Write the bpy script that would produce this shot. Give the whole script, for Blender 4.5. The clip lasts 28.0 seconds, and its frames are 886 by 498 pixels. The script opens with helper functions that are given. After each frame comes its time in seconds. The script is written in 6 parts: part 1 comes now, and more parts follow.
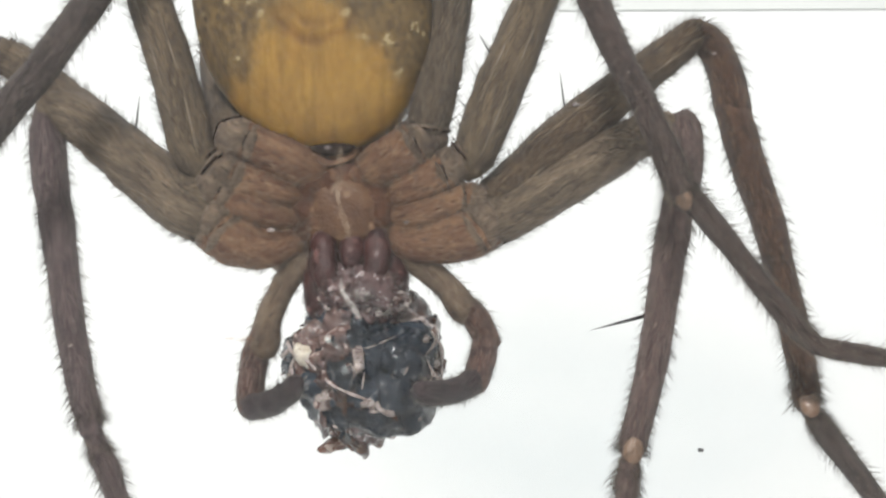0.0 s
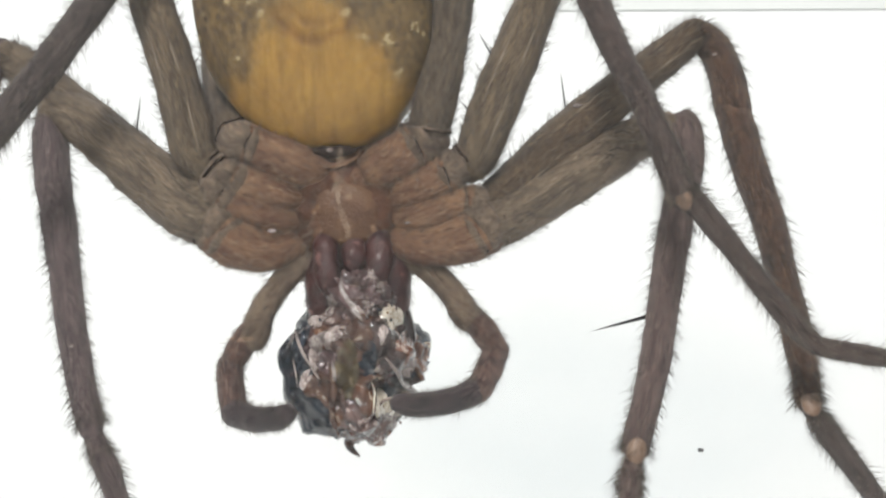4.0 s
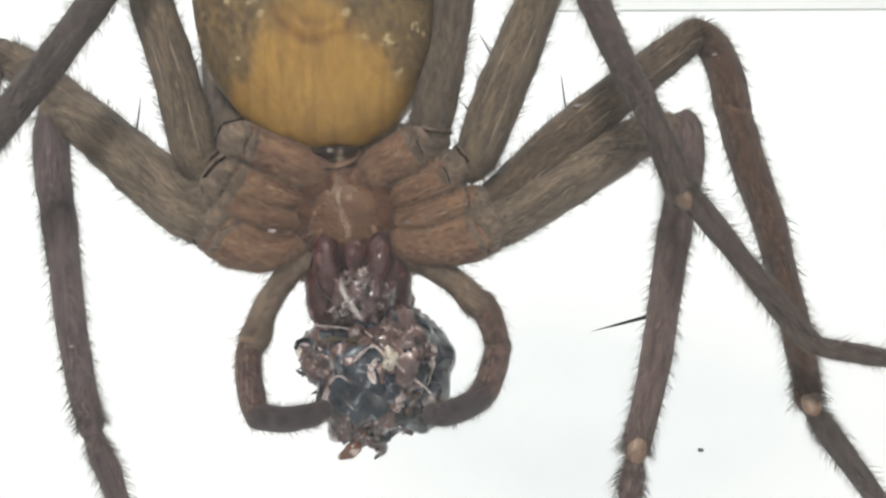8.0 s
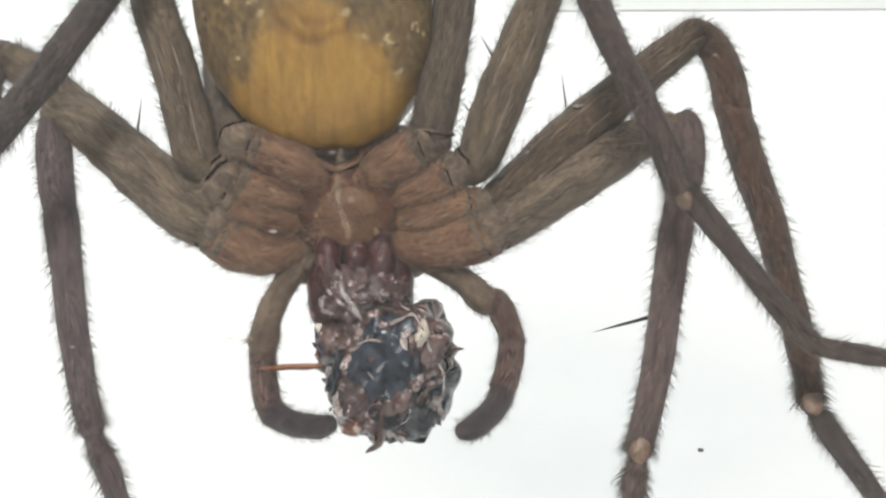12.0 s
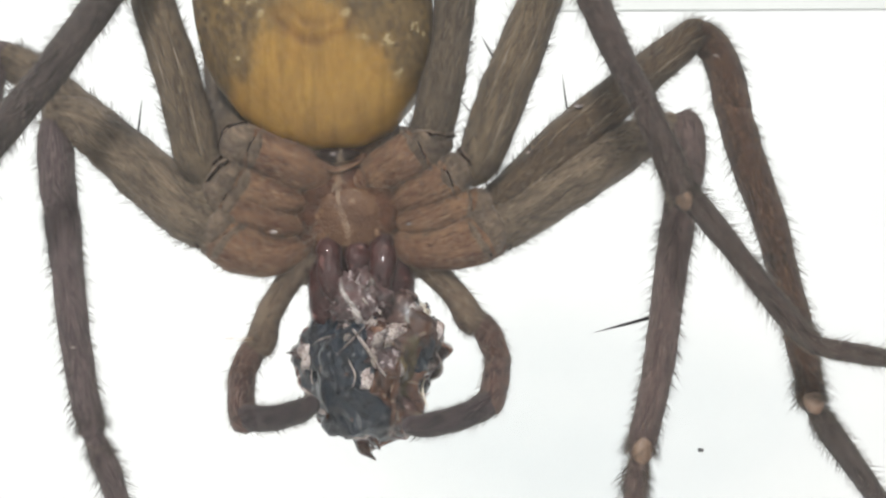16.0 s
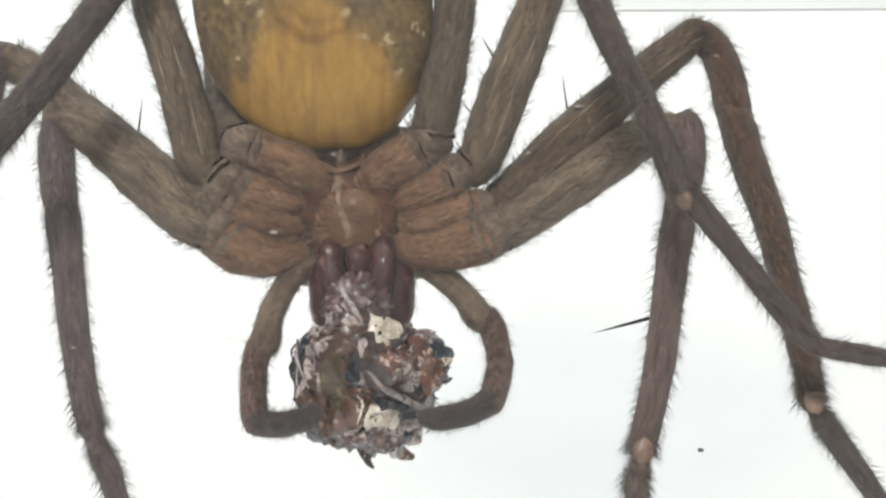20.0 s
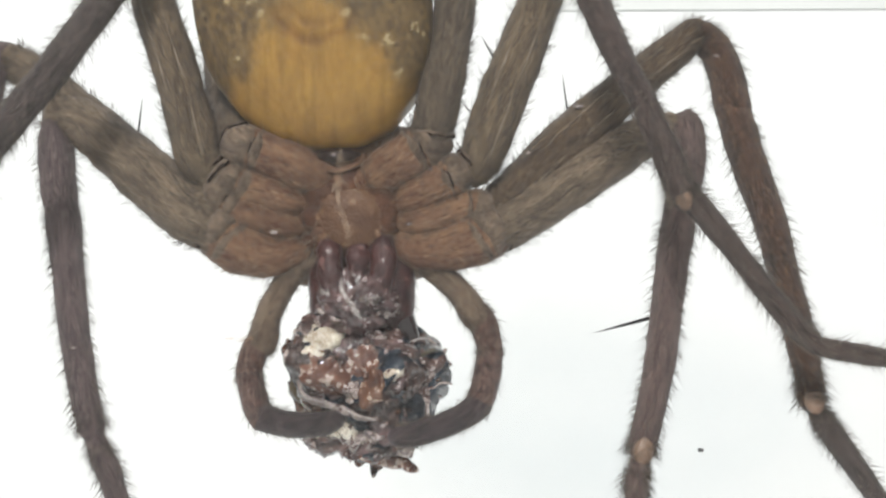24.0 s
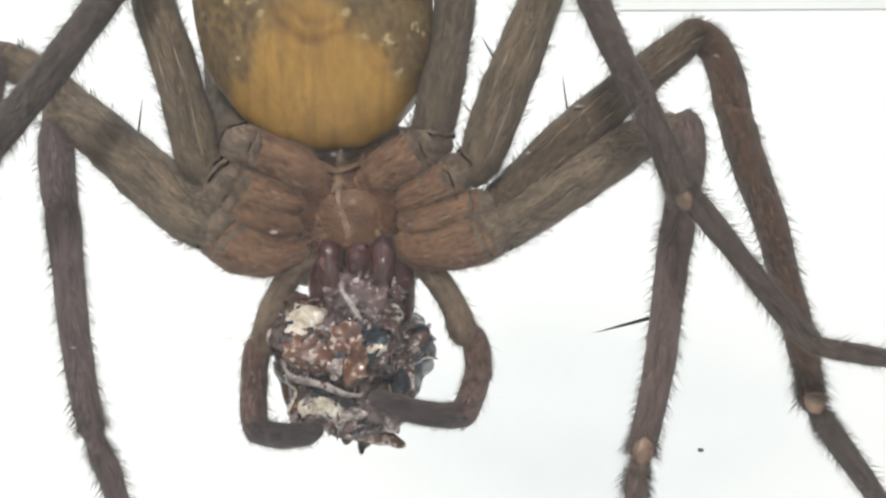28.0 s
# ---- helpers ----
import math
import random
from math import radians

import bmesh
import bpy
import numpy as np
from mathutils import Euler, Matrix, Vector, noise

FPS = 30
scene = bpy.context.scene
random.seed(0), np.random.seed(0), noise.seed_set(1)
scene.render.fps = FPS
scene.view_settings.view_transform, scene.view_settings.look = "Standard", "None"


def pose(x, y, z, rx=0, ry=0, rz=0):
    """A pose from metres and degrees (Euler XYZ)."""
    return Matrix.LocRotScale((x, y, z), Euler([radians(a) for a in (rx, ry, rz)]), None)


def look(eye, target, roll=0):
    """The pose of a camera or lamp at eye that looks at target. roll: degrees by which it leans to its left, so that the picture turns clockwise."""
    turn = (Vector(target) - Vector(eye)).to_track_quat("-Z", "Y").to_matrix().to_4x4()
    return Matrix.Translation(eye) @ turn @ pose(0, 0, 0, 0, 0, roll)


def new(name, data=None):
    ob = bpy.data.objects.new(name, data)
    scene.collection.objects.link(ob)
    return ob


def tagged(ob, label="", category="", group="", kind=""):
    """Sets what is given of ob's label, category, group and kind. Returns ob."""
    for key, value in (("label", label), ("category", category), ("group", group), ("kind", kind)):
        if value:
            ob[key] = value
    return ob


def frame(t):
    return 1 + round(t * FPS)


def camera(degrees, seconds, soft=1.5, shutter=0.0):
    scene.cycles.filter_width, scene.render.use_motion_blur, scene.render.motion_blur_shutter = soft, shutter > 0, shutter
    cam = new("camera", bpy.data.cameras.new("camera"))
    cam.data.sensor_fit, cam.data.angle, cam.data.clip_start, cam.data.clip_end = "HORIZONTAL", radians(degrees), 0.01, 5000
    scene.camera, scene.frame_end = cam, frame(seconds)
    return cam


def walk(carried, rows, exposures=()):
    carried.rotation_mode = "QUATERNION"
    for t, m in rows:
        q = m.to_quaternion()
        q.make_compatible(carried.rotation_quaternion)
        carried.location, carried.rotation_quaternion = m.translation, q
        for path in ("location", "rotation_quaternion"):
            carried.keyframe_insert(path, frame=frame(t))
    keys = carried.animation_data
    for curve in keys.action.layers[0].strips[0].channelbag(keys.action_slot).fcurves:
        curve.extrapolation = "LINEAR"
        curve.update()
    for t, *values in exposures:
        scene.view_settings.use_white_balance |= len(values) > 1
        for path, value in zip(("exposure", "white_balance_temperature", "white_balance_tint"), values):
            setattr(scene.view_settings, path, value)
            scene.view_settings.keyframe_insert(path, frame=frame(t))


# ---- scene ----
# A spider feeding behind a clear panel, seen from its underside; plan in millimetres, x right, y away, z up.
MM = 0.001
cam = camera(36, 28.0, soft=2.4)
walk(cam, [(0, look((0, -0.0453, 0.05), (0, 0.003, 0.05))), (28, look((0, -0.0453, 0.05), (0, 0.003, 0.05)))])

# ---- light: soft white room light and one window above the camera ----
world = bpy.data.worlds.new("room_light")
scene.world = world
world.use_nodes = True
world.node_tree.nodes["Background"].inputs["Color"].default_value = (1.0, 0.99, 0.98, 1)
world.node_tree.nodes["Background"].inputs["Strength"].default_value = 0.64
window_light = new("window_light", bpy.data.lights.new("window_light", "AREA"))
window_light.data.shape = "RECTANGLE"
window_light.data.size, window_light.data.size_y = 0.06, 0.04
window_light.data.energy = 0.76
window_light.data.color = (1.0, 0.985, 0.965)
window_light.matrix_world = look((-0.05, -0.215, 0.255), (0, 0.02, 0.05))
scene.view_settings.exposure = 0.0


# ---- materials ----
def material(name, low, high, scale=900.0, rough=0.55, bump=0.3, stretch=(1, 1, 1), coat=0.0, sheen=0.0, fleck=None,
             fleck_at=0.68, vary=0.0, subsurface=0.0, shine=0.5, span=(0.5, 0.95)):
    """Two-scale mottled surface: low and high colours, a fine grain, an optional pale fleck, relief."""
    m = bpy.data.materials.new(name)
    m.use_nodes = True
    nt = m.node_tree
    b = nt.nodes["Principled BSDF"]
    tc = nt.nodes.new("ShaderNodeTexCoord")
    mp = nt.nodes.new("ShaderNodeMapping")
    mp.inputs["Scale"].default_value = stretch
    nt.links.new(tc.outputs["Object"], mp.inputs["Vector"])
    n1 = nt.nodes.new("ShaderNodeTexNoise")
    n1.inputs["Scale"].default_value, n1.inputs["Detail"].default_value, n1.inputs["Roughness"].default_value = scale, 6, 0.65
    n2 = nt.nodes.new("ShaderNodeTexNoise")
    n2.inputs["Scale"].default_value, n2.inputs["Detail"].default_value = scale * 7, 3
    nt.links.new(mp.outputs["Vector"], n1.inputs["Vector"])
    nt.links.new(mp.outputs["Vector"], n2.inputs["Vector"])
    add = nt.nodes.new("ShaderNodeMath")
    add.operation = "MULTIPLY_ADD"
    add.inputs[1].default_value, add.inputs[2].default_value = 0.45, 0.0
    nt.links.new(n2.outputs["Fac"], add.inputs[0])
    nt.links.new(n1.outputs["Fac"], add.inputs[2])
    ramp = nt.nodes.new("ShaderNodeValToRGB")
    ramp.color_ramp.elements[0].position, ramp.color_ramp.elements[1].position = span
    ramp.color_ramp.elements[0].color, ramp.color_ramp.elements[1].color = (*low, 1), (*high, 1)
    nt.links.new(add.outputs[0], ramp.inputs["Fac"])
    colour = ramp.outputs["Color"]
    if fleck:
        n3 = nt.nodes.new("ShaderNodeTexNoise")
        n3.inputs["Scale"].default_value, n3.inputs["Detail"].default_value = scale * 2.2, 4
        nt.links.new(tc.outputs["Object"], n3.inputs["Vector"])
        cut = nt.nodes.new("ShaderNodeMapRange")
        cut.inputs["From Min"].default_value, cut.inputs["From Max"].default_value = fleck_at, fleck_at + 0.05
        nt.links.new(n3.outputs["Fac"], cut.inputs["Value"])
        mix = nt.nodes.new("ShaderNodeMix")
        mix.data_type = "RGBA"
        nt.links.new(cut.outputs["Result"], mix.inputs["Factor"])
        nt.links.new(colour, mix.inputs["A"])
        mix.inputs["B"].default_value = (*fleck, 1)
        colour = mix.outputs["Result"]
    if vary:
        info = nt.nodes.new("ShaderNodeObjectInfo")
        scale_v = nt.nodes.new("ShaderNodeMapRange")
        scale_v.inputs["To Min"].default_value, scale_v.inputs["To Max"].default_value = 1 - vary, 1 + vary
        nt.links.new(info.outputs["Random"], scale_v.inputs["Value"])
        hsv = nt.nodes.new("ShaderNodeHueSaturation")
        nt.links.new(scale_v.outputs["Result"], hsv.inputs["Value"])
        nt.links.new(colour, hsv.inputs["Color"])
        colour = hsv.outputs["Color"]
    nt.links.new(colour, b.inputs["Base Color"])
    b.inputs["Roughness"].default_value = rough
    b.inputs["Coat Weight"].default_value = coat
    b.inputs["Specular IOR Level"].default_value = shine
    b.inputs["Coat Roughness"].default_value = 0.06
    b.inputs["Sheen Weight"].default_value = sheen
    b.inputs["Subsurface Weight"].default_value = subsurface
    b.inputs["Subsurface Radius"].default_value = (0.0008, 0.0005, 0.0002)
    if bump:
        bp = nt.nodes.new("ShaderNodeBump")
        bp.inputs["Strength"].default_value, bp.inputs["Distance"].default_value = bump, 0.0001
        nt.links.new(add.outputs[0], bp.inputs["Height"])
        nt.links.new(bp.outputs["Normal"], b.inputs["Normal"])
    return m


def limb_skin(name, low, high, pale, rough=0.48, wide=1.0, stretch=1.0, hairy=0.575):
    """Leg skin: lengthwise streaks, fine grain and short lying pale hairs, laid out along the limb in millimetres."""
    m = bpy.data.materials.new(name)
    m.use_nodes = True
    nt = m.node_tree
    b = nt.nodes["Principled BSDF"]
    at = nt.nodes.new("ShaderNodeAttribute")
    at.attribute_name = "limb"

    def grain(scale, detail, rough_n=0.6):
        mp = nt.nodes.new("ShaderNodeMapping")
        mp.inputs["Scale"].default_value = scale
        nt.links.new(at.outputs["Vector"], mp.inputs["Vector"])
        n = nt.nodes.new("ShaderNodeTexNoise")
        n.inputs["Scale"].default_value, n.inputs["Detail"].default_value, n.inputs["Roughness"].default_value = 1, detail, rough_n
        nt.links.new(mp.outputs["Vector"], n.inputs["Vector"])
        return n.outputs["Fac"]

    def blend(fac, a, c, lo, hi):
        mr = nt.nodes.new("ShaderNodeMapRange")
        mr.inputs["From Min"].default_value, mr.inputs["From Max"].default_value = lo, hi
        nt.links.new(fac, mr.inputs["Value"])
        mix = nt.nodes.new("ShaderNodeMix")
        mix.data_type = "RGBA"
        nt.links.new(mr.outputs["Result"], mix.inputs["Factor"])
        for sock, v in (("A", a), ("B", c)):
            if isinstance(v, tuple):
                mix.inputs[sock].default_value = (*v, 1)
            else:
                nt.links.new(v, mix.inputs[sock])
        return mix.outputs["Result"]

    broad = grain((2.8 / wide, 2.8 / wide, 0.6 * stretch), 6, 0.7)
    fine = grain((12 / wide, 12 / wide, 3.0 * stretch), 5, 0.75)
    hairs = grain((26, 26, 3.0), 2)
    colour = blend(broad, low, high, 0.36, 0.64)
    dark = tuple(c * 0.45 for c in low)
    colour = blend(fine, dark, colour, 0.29, 0.50)
    colour = blend(hairs, colour, pale, hairy, hairy + 0.12)
    nt.links.new(colour, b.inputs["Base Color"])
    b.inputs["Roughness"].default_value = rough
    b.inputs["Sheen Weight"].default_value = 0.02
    b.inputs["Specular IOR Level"].default_value = 0.35
    total = nt.nodes.new("ShaderNodeMath")
    total.operation = "MULTIPLY_ADD"
    total.inputs[1].default_value = 0.6
    nt.links.new(hairs, total.inputs[0])
    nt.links.new(fine, total.inputs[2])
    bp = nt.nodes.new("ShaderNodeBump")
    bp.inputs["Strength"].default_value, bp.inputs["Distance"].default_value = 0.8, 0.00012
    nt.links.new(total.outputs[0], bp.inputs["Height"])
    nt.links.new(bp.outputs["Normal"], b.inputs["Normal"])
    return m


FEMUR = limb_skin("femur_cuticle", (0.062, 0.043, 0.027), (0.178, 0.126, 0.077), (0.32, 0.245, 0.155))
FEMUD = limb_skin("hind_femur_cuticle", (0.048, 0.034, 0.023), (0.138, 0.100, 0.066), (0.26, 0.20, 0.135))
FEMUB = limb_skin("brown_femur_cuticle", (0.040, 0.025, 0.015), (0.14, 0.092, 0.053), (0.30, 0.22, 0.14))
FEMUC = limb_skin("greyish_femur_cuticle", (0.086, 0.062, 0.042), (0.235, 0.172, 0.116), (0.38, 0.30, 0.21))
TIBIA = limb_skin("tibia_cuticle", (0.070, 0.045, 0.042), (0.176, 0.118, 0.106), (0.32, 0.23, 0.20))
TIBIB = limb_skin("reddish_tibia_cuticle", (0.020, 0.009, 0.006), (0.100, 0.048, 0.028), (0.29, 0.18, 0.105), 0.45, 1.0, 1.0, 0.57)
TIBIC = limb_skin("purplish_tibia_cuticle", (0.062, 0.043, 0.045), (0.162, 0.116, 0.114), (0.30, 0.23, 0.22))
DARKL = limb_skin("dark_leg_cuticle", (0.034, 0.022, 0.020), (0.100, 0.069, 0.060), (0.21, 0.155, 0.13))
HIP = limb_skin("hip_ring_cuticle", (0.088, 0.062, 0.045), (0.265, 0.190, 0.132), (0.47, 0.36, 0.26), 0.34, 1.4, 4.0, 0.6)
DARKM = limb_skin("grey_leg_cuticle", (0.030, 0.022, 0.020), (0.094, 0.070, 0.064), (0.19, 0.145, 0.125))
COXA = limb_skin("coxa_cuticle", (0.105, 0.042, 0.023), (0.262, 0.145, 0.079), (0.45, 0.31, 0.195), 0.38, 1.8, 0.8, 0.59)
STERNUM = material("sternum_cuticle", (0.070, 0.030, 0.016), (0.160, 0.084, 0.043), 1300, 0.42, 1.0, fleck=(0.27, 0.165, 0.09), fleck_at=0.66, shine=0.3)
FLESH = material("underside_flesh", (0.046, 0.018, 0.010), (0.135, 0.060, 0.032), 1000, 0.5, 0.9, fleck=(0.20, 0.11, 0.06), fleck_at=0.62, shine=0.14)
CREASE = material("hip_crease", (0.012, 0.008, 0.007), (0.04, 0.026, 0.02), 900, 0.8, 0.4, shine=0.1)
CARAPACE = material("carapace_cuticle", (0.10, 0.055, 0.03), (0.2, 0.115, 0.06), 500, 0.5, 0.4)
JAW = material("jaw_cuticle", (0.018, 0.006, 0.007), (0.084, 0.029, 0.025), 1300, 0.28, 1.0, coat=0.28, fleck=(0.20, 0.10, 0.09), fleck_at=0.62, shine=0.3)
FANG = material("fang_cuticle", (0.006, 0.004, 0.005), (0.03, 0.016, 0.014), 600, 0.18, 0.15, coat=0.6)
MEMBRANE = material("joint_membrane", (0.15, 0.085, 0.055), (0.36, 0.24, 0.165), 1300, 0.35, 0.8, coat=0.2)
PALP = limb_skin("palp_cuticle", (0.095, 0.062, 0.042), (0.22, 0.155, 0.105), (0.36, 0.28, 0.2), 0.45, 1.8, 2.4, 0.58)
PALP_TIBIA = limb_skin("palp_tibia_cuticle", (0.038, 0.020, 0.018), (0.165, 0.094, 0.076), (0.36, 0.25, 0.21), 0.40, 2.4, 4.0, 0.56)
PALP_KNEE = limb_skin("palp_knee_cuticle", (0.050, 0.024, 0.019), (0.170, 0.092, 0.068), (0.36, 0.25, 0.20), 0.40, 2.0, 3.4, 0.57)
PALP_TIP = limb_skin("palp_tarsus_cuticle", (0.022, 0.015, 0.017), (0.074, 0.053, 0.055), (0.20, 0.15, 0.15), 0.42, 1.3, 2.0)
HAIR = material("dark_hair", (0.03, 0.022, 0.018), (0.09, 0.065, 0.05), 500, 0.5, 0)
PALE_HAIR = material("pale_hair", (0.15, 0.115, 0.08), (0.34, 0.27, 0.2), 500, 0.5, 0)
SPINE = material("spine_black", (0.006, 0.006, 0.007), (0.02, 0.018, 0.018), 500, 0.3, 0)
CHITIN = material("black_chitin", (0.004, 0.006, 0.011), (0.028, 0.040, 0.055), 1500, 0.14, 1.0, coat=0.4, fleck=(0.13, 0.13, 0.14), fleck_at=0.605, vary=0.4, shine=0.3, span=(0.56, 0.88))
BROWN = material("brown_chitin", (0.026, 0.016, 0.016), (0.140, 0.080, 0.068), 1500, 0.13, 1.0, coat=0.8, fleck=(0.30, 0.23, 0.21), fleck_at=0.585, vary=0.5, span=(0.56, 0.88))
ORANGE = material("orange_chitin", (0.030, 0.011, 0.008), (0.135, 0.058, 0.030), 1700, 0.14, 1.0, coat=0.8, fleck=(0.34, 0.25, 0.19), fleck_at=0.60, vary=0.35, span=(0.56, 0.88))
TISSUE = material("pale_tissue", (0.10, 0.066, 0.062), (0.53, 0.45, 0.415), 1500, 0.18, 1.0, coat=0.8, fleck=(0.10, 0.055, 0.048), fleck_at=0.62, vary=0.45, subsurface=0.1, span=(0.56, 0.88))
PULP = material("wet_pulp", (0.030, 0.017, 0.018), (0.165, 0.098, 0.095), 1500, 0.12, 1.0, coat=0.9, fleck=(0.42, 0.34, 0.335), fleck_at=0.60, span=(0.56, 0.88))
CREAM = material("creamy_tissue", (0.42, 0.33, 0.24), (0.82, 0.76, 0.65), 1300, 0.15, 0.8, coat=0.8, fleck=(0.20, 0.11, 0.06), fleck_at=0.655, vary=0.1, subsurface=0.1, span=(0.56, 0.88))
LEG_ORANGE = material("orange_leg", (0.11, 0.034, 0.014), (0.30, 0.115, 0.045), 1500, 0.3, 0.8, coat=0.3)
OLIVE = material("olive_shell", (0.040, 0.028, 0.012), (0.105, 0.074, 0.032), 1400, 0.25, 1.0, coat=0.4, fleck=(0.2, 0.15, 0.08), fleck_at=0.62, vary=0.1)
RUST = material("rust_tissue", (0.050, 0.016, 0.010), (0.190, 0.086, 0.056), 1600, 0.16, 1.0, coat=0.7, fleck=(0.42, 0.33, 0.28), fleck_at=0.55, vary=0.2, span=(0.56, 0.88))
WHITE = material("white_plastic", (0.86, 0.875, 0.875), (0.93, 0.93, 0.925), 25, 0.6, 0.02)
RIM = material("rim_plastic", (0.76, 0.78, 0.765), (0.83, 0.845, 0.83), 40, 0.6, 0.02)
TABLE = material("table_laminate", (0.7, 0.7, 0.69), (0.8, 0.8, 0.79), 30, 0.5, 0.03)
DIRT = material("dirt", (0.07, 0.07, 0.075), (0.2, 0.2, 0.2), 3000, 0.8, 0.5)


def abdomen_material():
    """Yellow middle field, olive mottled flanks with pale dots, faint lengthwise lines."""
    m = material("abdomen_skin", (0.285, 0.144, 0.021), (0.44, 0.248, 0.046), 700, 0.42, 0.6, (1, 1, 0.5), subsurface=0.12)
    nt = m.node_tree
    b = nt.nodes["Principled BSDF"]
    field = b.inputs["Base Color"].links[0].from_socket
    tc = nt.nodes.new("ShaderNodeTexCoord")
    sep = nt.nodes.new("ShaderNodeSeparateXYZ")
    nt.links.new(tc.outputs["Object"], sep.inputs[0])

    def math_node(op, a, bb, c=None):
        n = nt.nodes.new("ShaderNodeMath")
        n.operation = op
        for i, v in enumerate((a, bb, c)):
            if v is None:
                continue
            if isinstance(v, (int, float)):
                n.inputs[i].default_value = v
            else:
                nt.links.new(v, n.inputs[i])
        return n.outputs[0]

    wob = nt.nodes.new("ShaderNodeTexNoise")
    wob.inputs["Scale"].default_value, wob.inputs["Detail"].default_value = 900, 6
    nt.links.new(tc.outputs["Object"], wob.inputs["Vector"])
    # the yellow field widens towards the waist
    side = math_node("ABSOLUTE", math_node("SUBTRACT", sep.outputs["X"], math_node("MULTIPLY_ADD", sep.outputs["Z"], -0.2, -0.0002)), 0)
    half = math_node("MULTIPLY_ADD", sep.outputs["Z"], -0.72, -0.0002)
    d = math_node("SUBTRACT", side, half)
    d = math_node("ADD", d, math_node("MULTIPLY_ADD", wob.outputs["Fac"], 0.003, -0.0015))
    mask = nt.nodes.new("ShaderNodeMapRange")
    mask.interpolation_type = "SMOOTHSTEP"
    mask.inputs["From Min"].default_value, mask.inputs["From Max"].default_value = -0.0005, 0.0012
    nt.links.new(d, mask.inputs["Value"])
    mot = nt.nodes.new("ShaderNodeTexNoise")
    mot.inputs["Scale"].default_value, mot.inputs["Detail"].default_value = 3400, 6
    nt.links.new(tc.outputs["Object"], mot.inputs["Vector"])
    ramp = nt.nodes.new("ShaderNodeValToRGB")
    ramp.color_ramp.elements[0].position, ramp.color_ramp.elements[1].position = 0.35, 0.68
    ramp.color_ramp.elements[0].color, ramp.color_ramp.elements[1].color = (0.108, 0.068, 0.027, 1), (0.245, 0.155, 0.056, 1)
    nt.links.new(mot.outputs["Fac"], ramp.inputs["Fac"])
    mix = nt.nodes.new("ShaderNodeMix")
    mix.data_type = "RGBA"
    nt.links.new(mask.outputs["Result"], mix.inputs["Factor"])
    nt.links.new(field, mix.inputs["A"])
    nt.links.new(ramp.outputs["Color"], mix.inputs["B"])
    # lengthwise lines
    wave = nt.nodes.new("ShaderNodeTexNoise")
    wave.inputs["Scale"].default_value, wave.inputs["Detail"].default_value = 1, 4
    mp = nt.nodes.new("ShaderNodeMapping")
    mp.inputs["Scale"].default_value = (2000, 350, 210)
    nt.links.new(tc.outputs["Object"], mp.inputs["Vector"])
    nt.links.new(mp.outputs["Vector"], wave.inputs["Vector"])
    line = nt.nodes.new("ShaderNodeMapRange")
    line.inputs["From Min"].default_value, line.inputs["From Max"].default_value = 0.38, 0.5
    line.inputs["To Min"].default_value = 0.78
    nt.links.new(wave.outputs["Fac"], line.inputs["Value"])
    mul = nt.nodes.new("ShaderNodeMix")
    mul.data_type, mul.blend_type = "RGBA", "MULTIPLY"
    mul.inputs["Factor"].default_value = 1
    nt.links.new(mix.outputs["Result"], mul.inputs["A"])
    nt.links.new(line.outputs["Result"], mul.inputs["B"])
    # fine net of darker lines, strongest on the flanks
    net = nt.nodes.new("ShaderNodeTexVoronoi")
    net.feature = "DISTANCE_TO_EDGE"
    net.inputs["Scale"].default_value = 3000
    shake = nt.nodes.new("ShaderNodeVectorMath")
    shake.operation = "MULTIPLY_ADD"
    nt.links.new(mot.outputs["Color"], shake.inputs[0])
    shake.inputs[1].default_value = (0.0009, 0.0009, 0.0009)
    nt.links.new(tc.outputs["Object"], shake.inputs[2])
    nt.links.new(shake.outputs[0], net.inputs["Vector"])
    mesh_line = nt.nodes.new("ShaderNodeMapRange")
    mesh_line.inputs["From Min"].default_value, mesh_line.inputs["From Max"].default_value = 0.0, 0.30
    nt.links.new(net.outputs["Distance"], mesh_line.inputs["Value"])
    depth = math_node("MULTIPLY_ADD", mask.outputs["Result"], 0.20, 0.16)
    lined = math_node("SUBTRACT", 1.0, math_node("MULTIPLY", depth, math_node("SUBTRACT", 1.0, mesh_line.outputs["Result"])))
    netted = nt.nodes.new("ShaderNodeMix")
    netted.data_type, netted.blend_type = "RGBA", "MULTIPLY"
    netted.inputs["Factor"].default_value = 1
    nt.links.new(mul.outputs["Result"], netted.inputs["A"])
    nt.links.new(lined, netted.inputs["B"])
    mul = netted
    # curved skin folds across the belly
    dx = math_node("SUBTRACT", sep.outputs["X"], 0.00031)
    dz = math_node("ADD", sep.outputs["Z"], 0.00086)
    dist = math_node("SQRT", math_node("ADD", math_node("MULTIPLY", dx, dx), math_node("MULTIPLY", dz, dz)), 0)
    dist = math_node("ADD", dist, math_node("MULTIPLY_ADD", wob.outputs["Fac"], 0.0005, -0.00025))
    under = nt.nodes.new("ShaderNodeMapRange")
    under.inputs["From Min"].default_value, under.inputs["From Max"].default_value = -0.0002, -0.0008
    nt.links.new(dz, under.inputs["Value"])
    fold = None
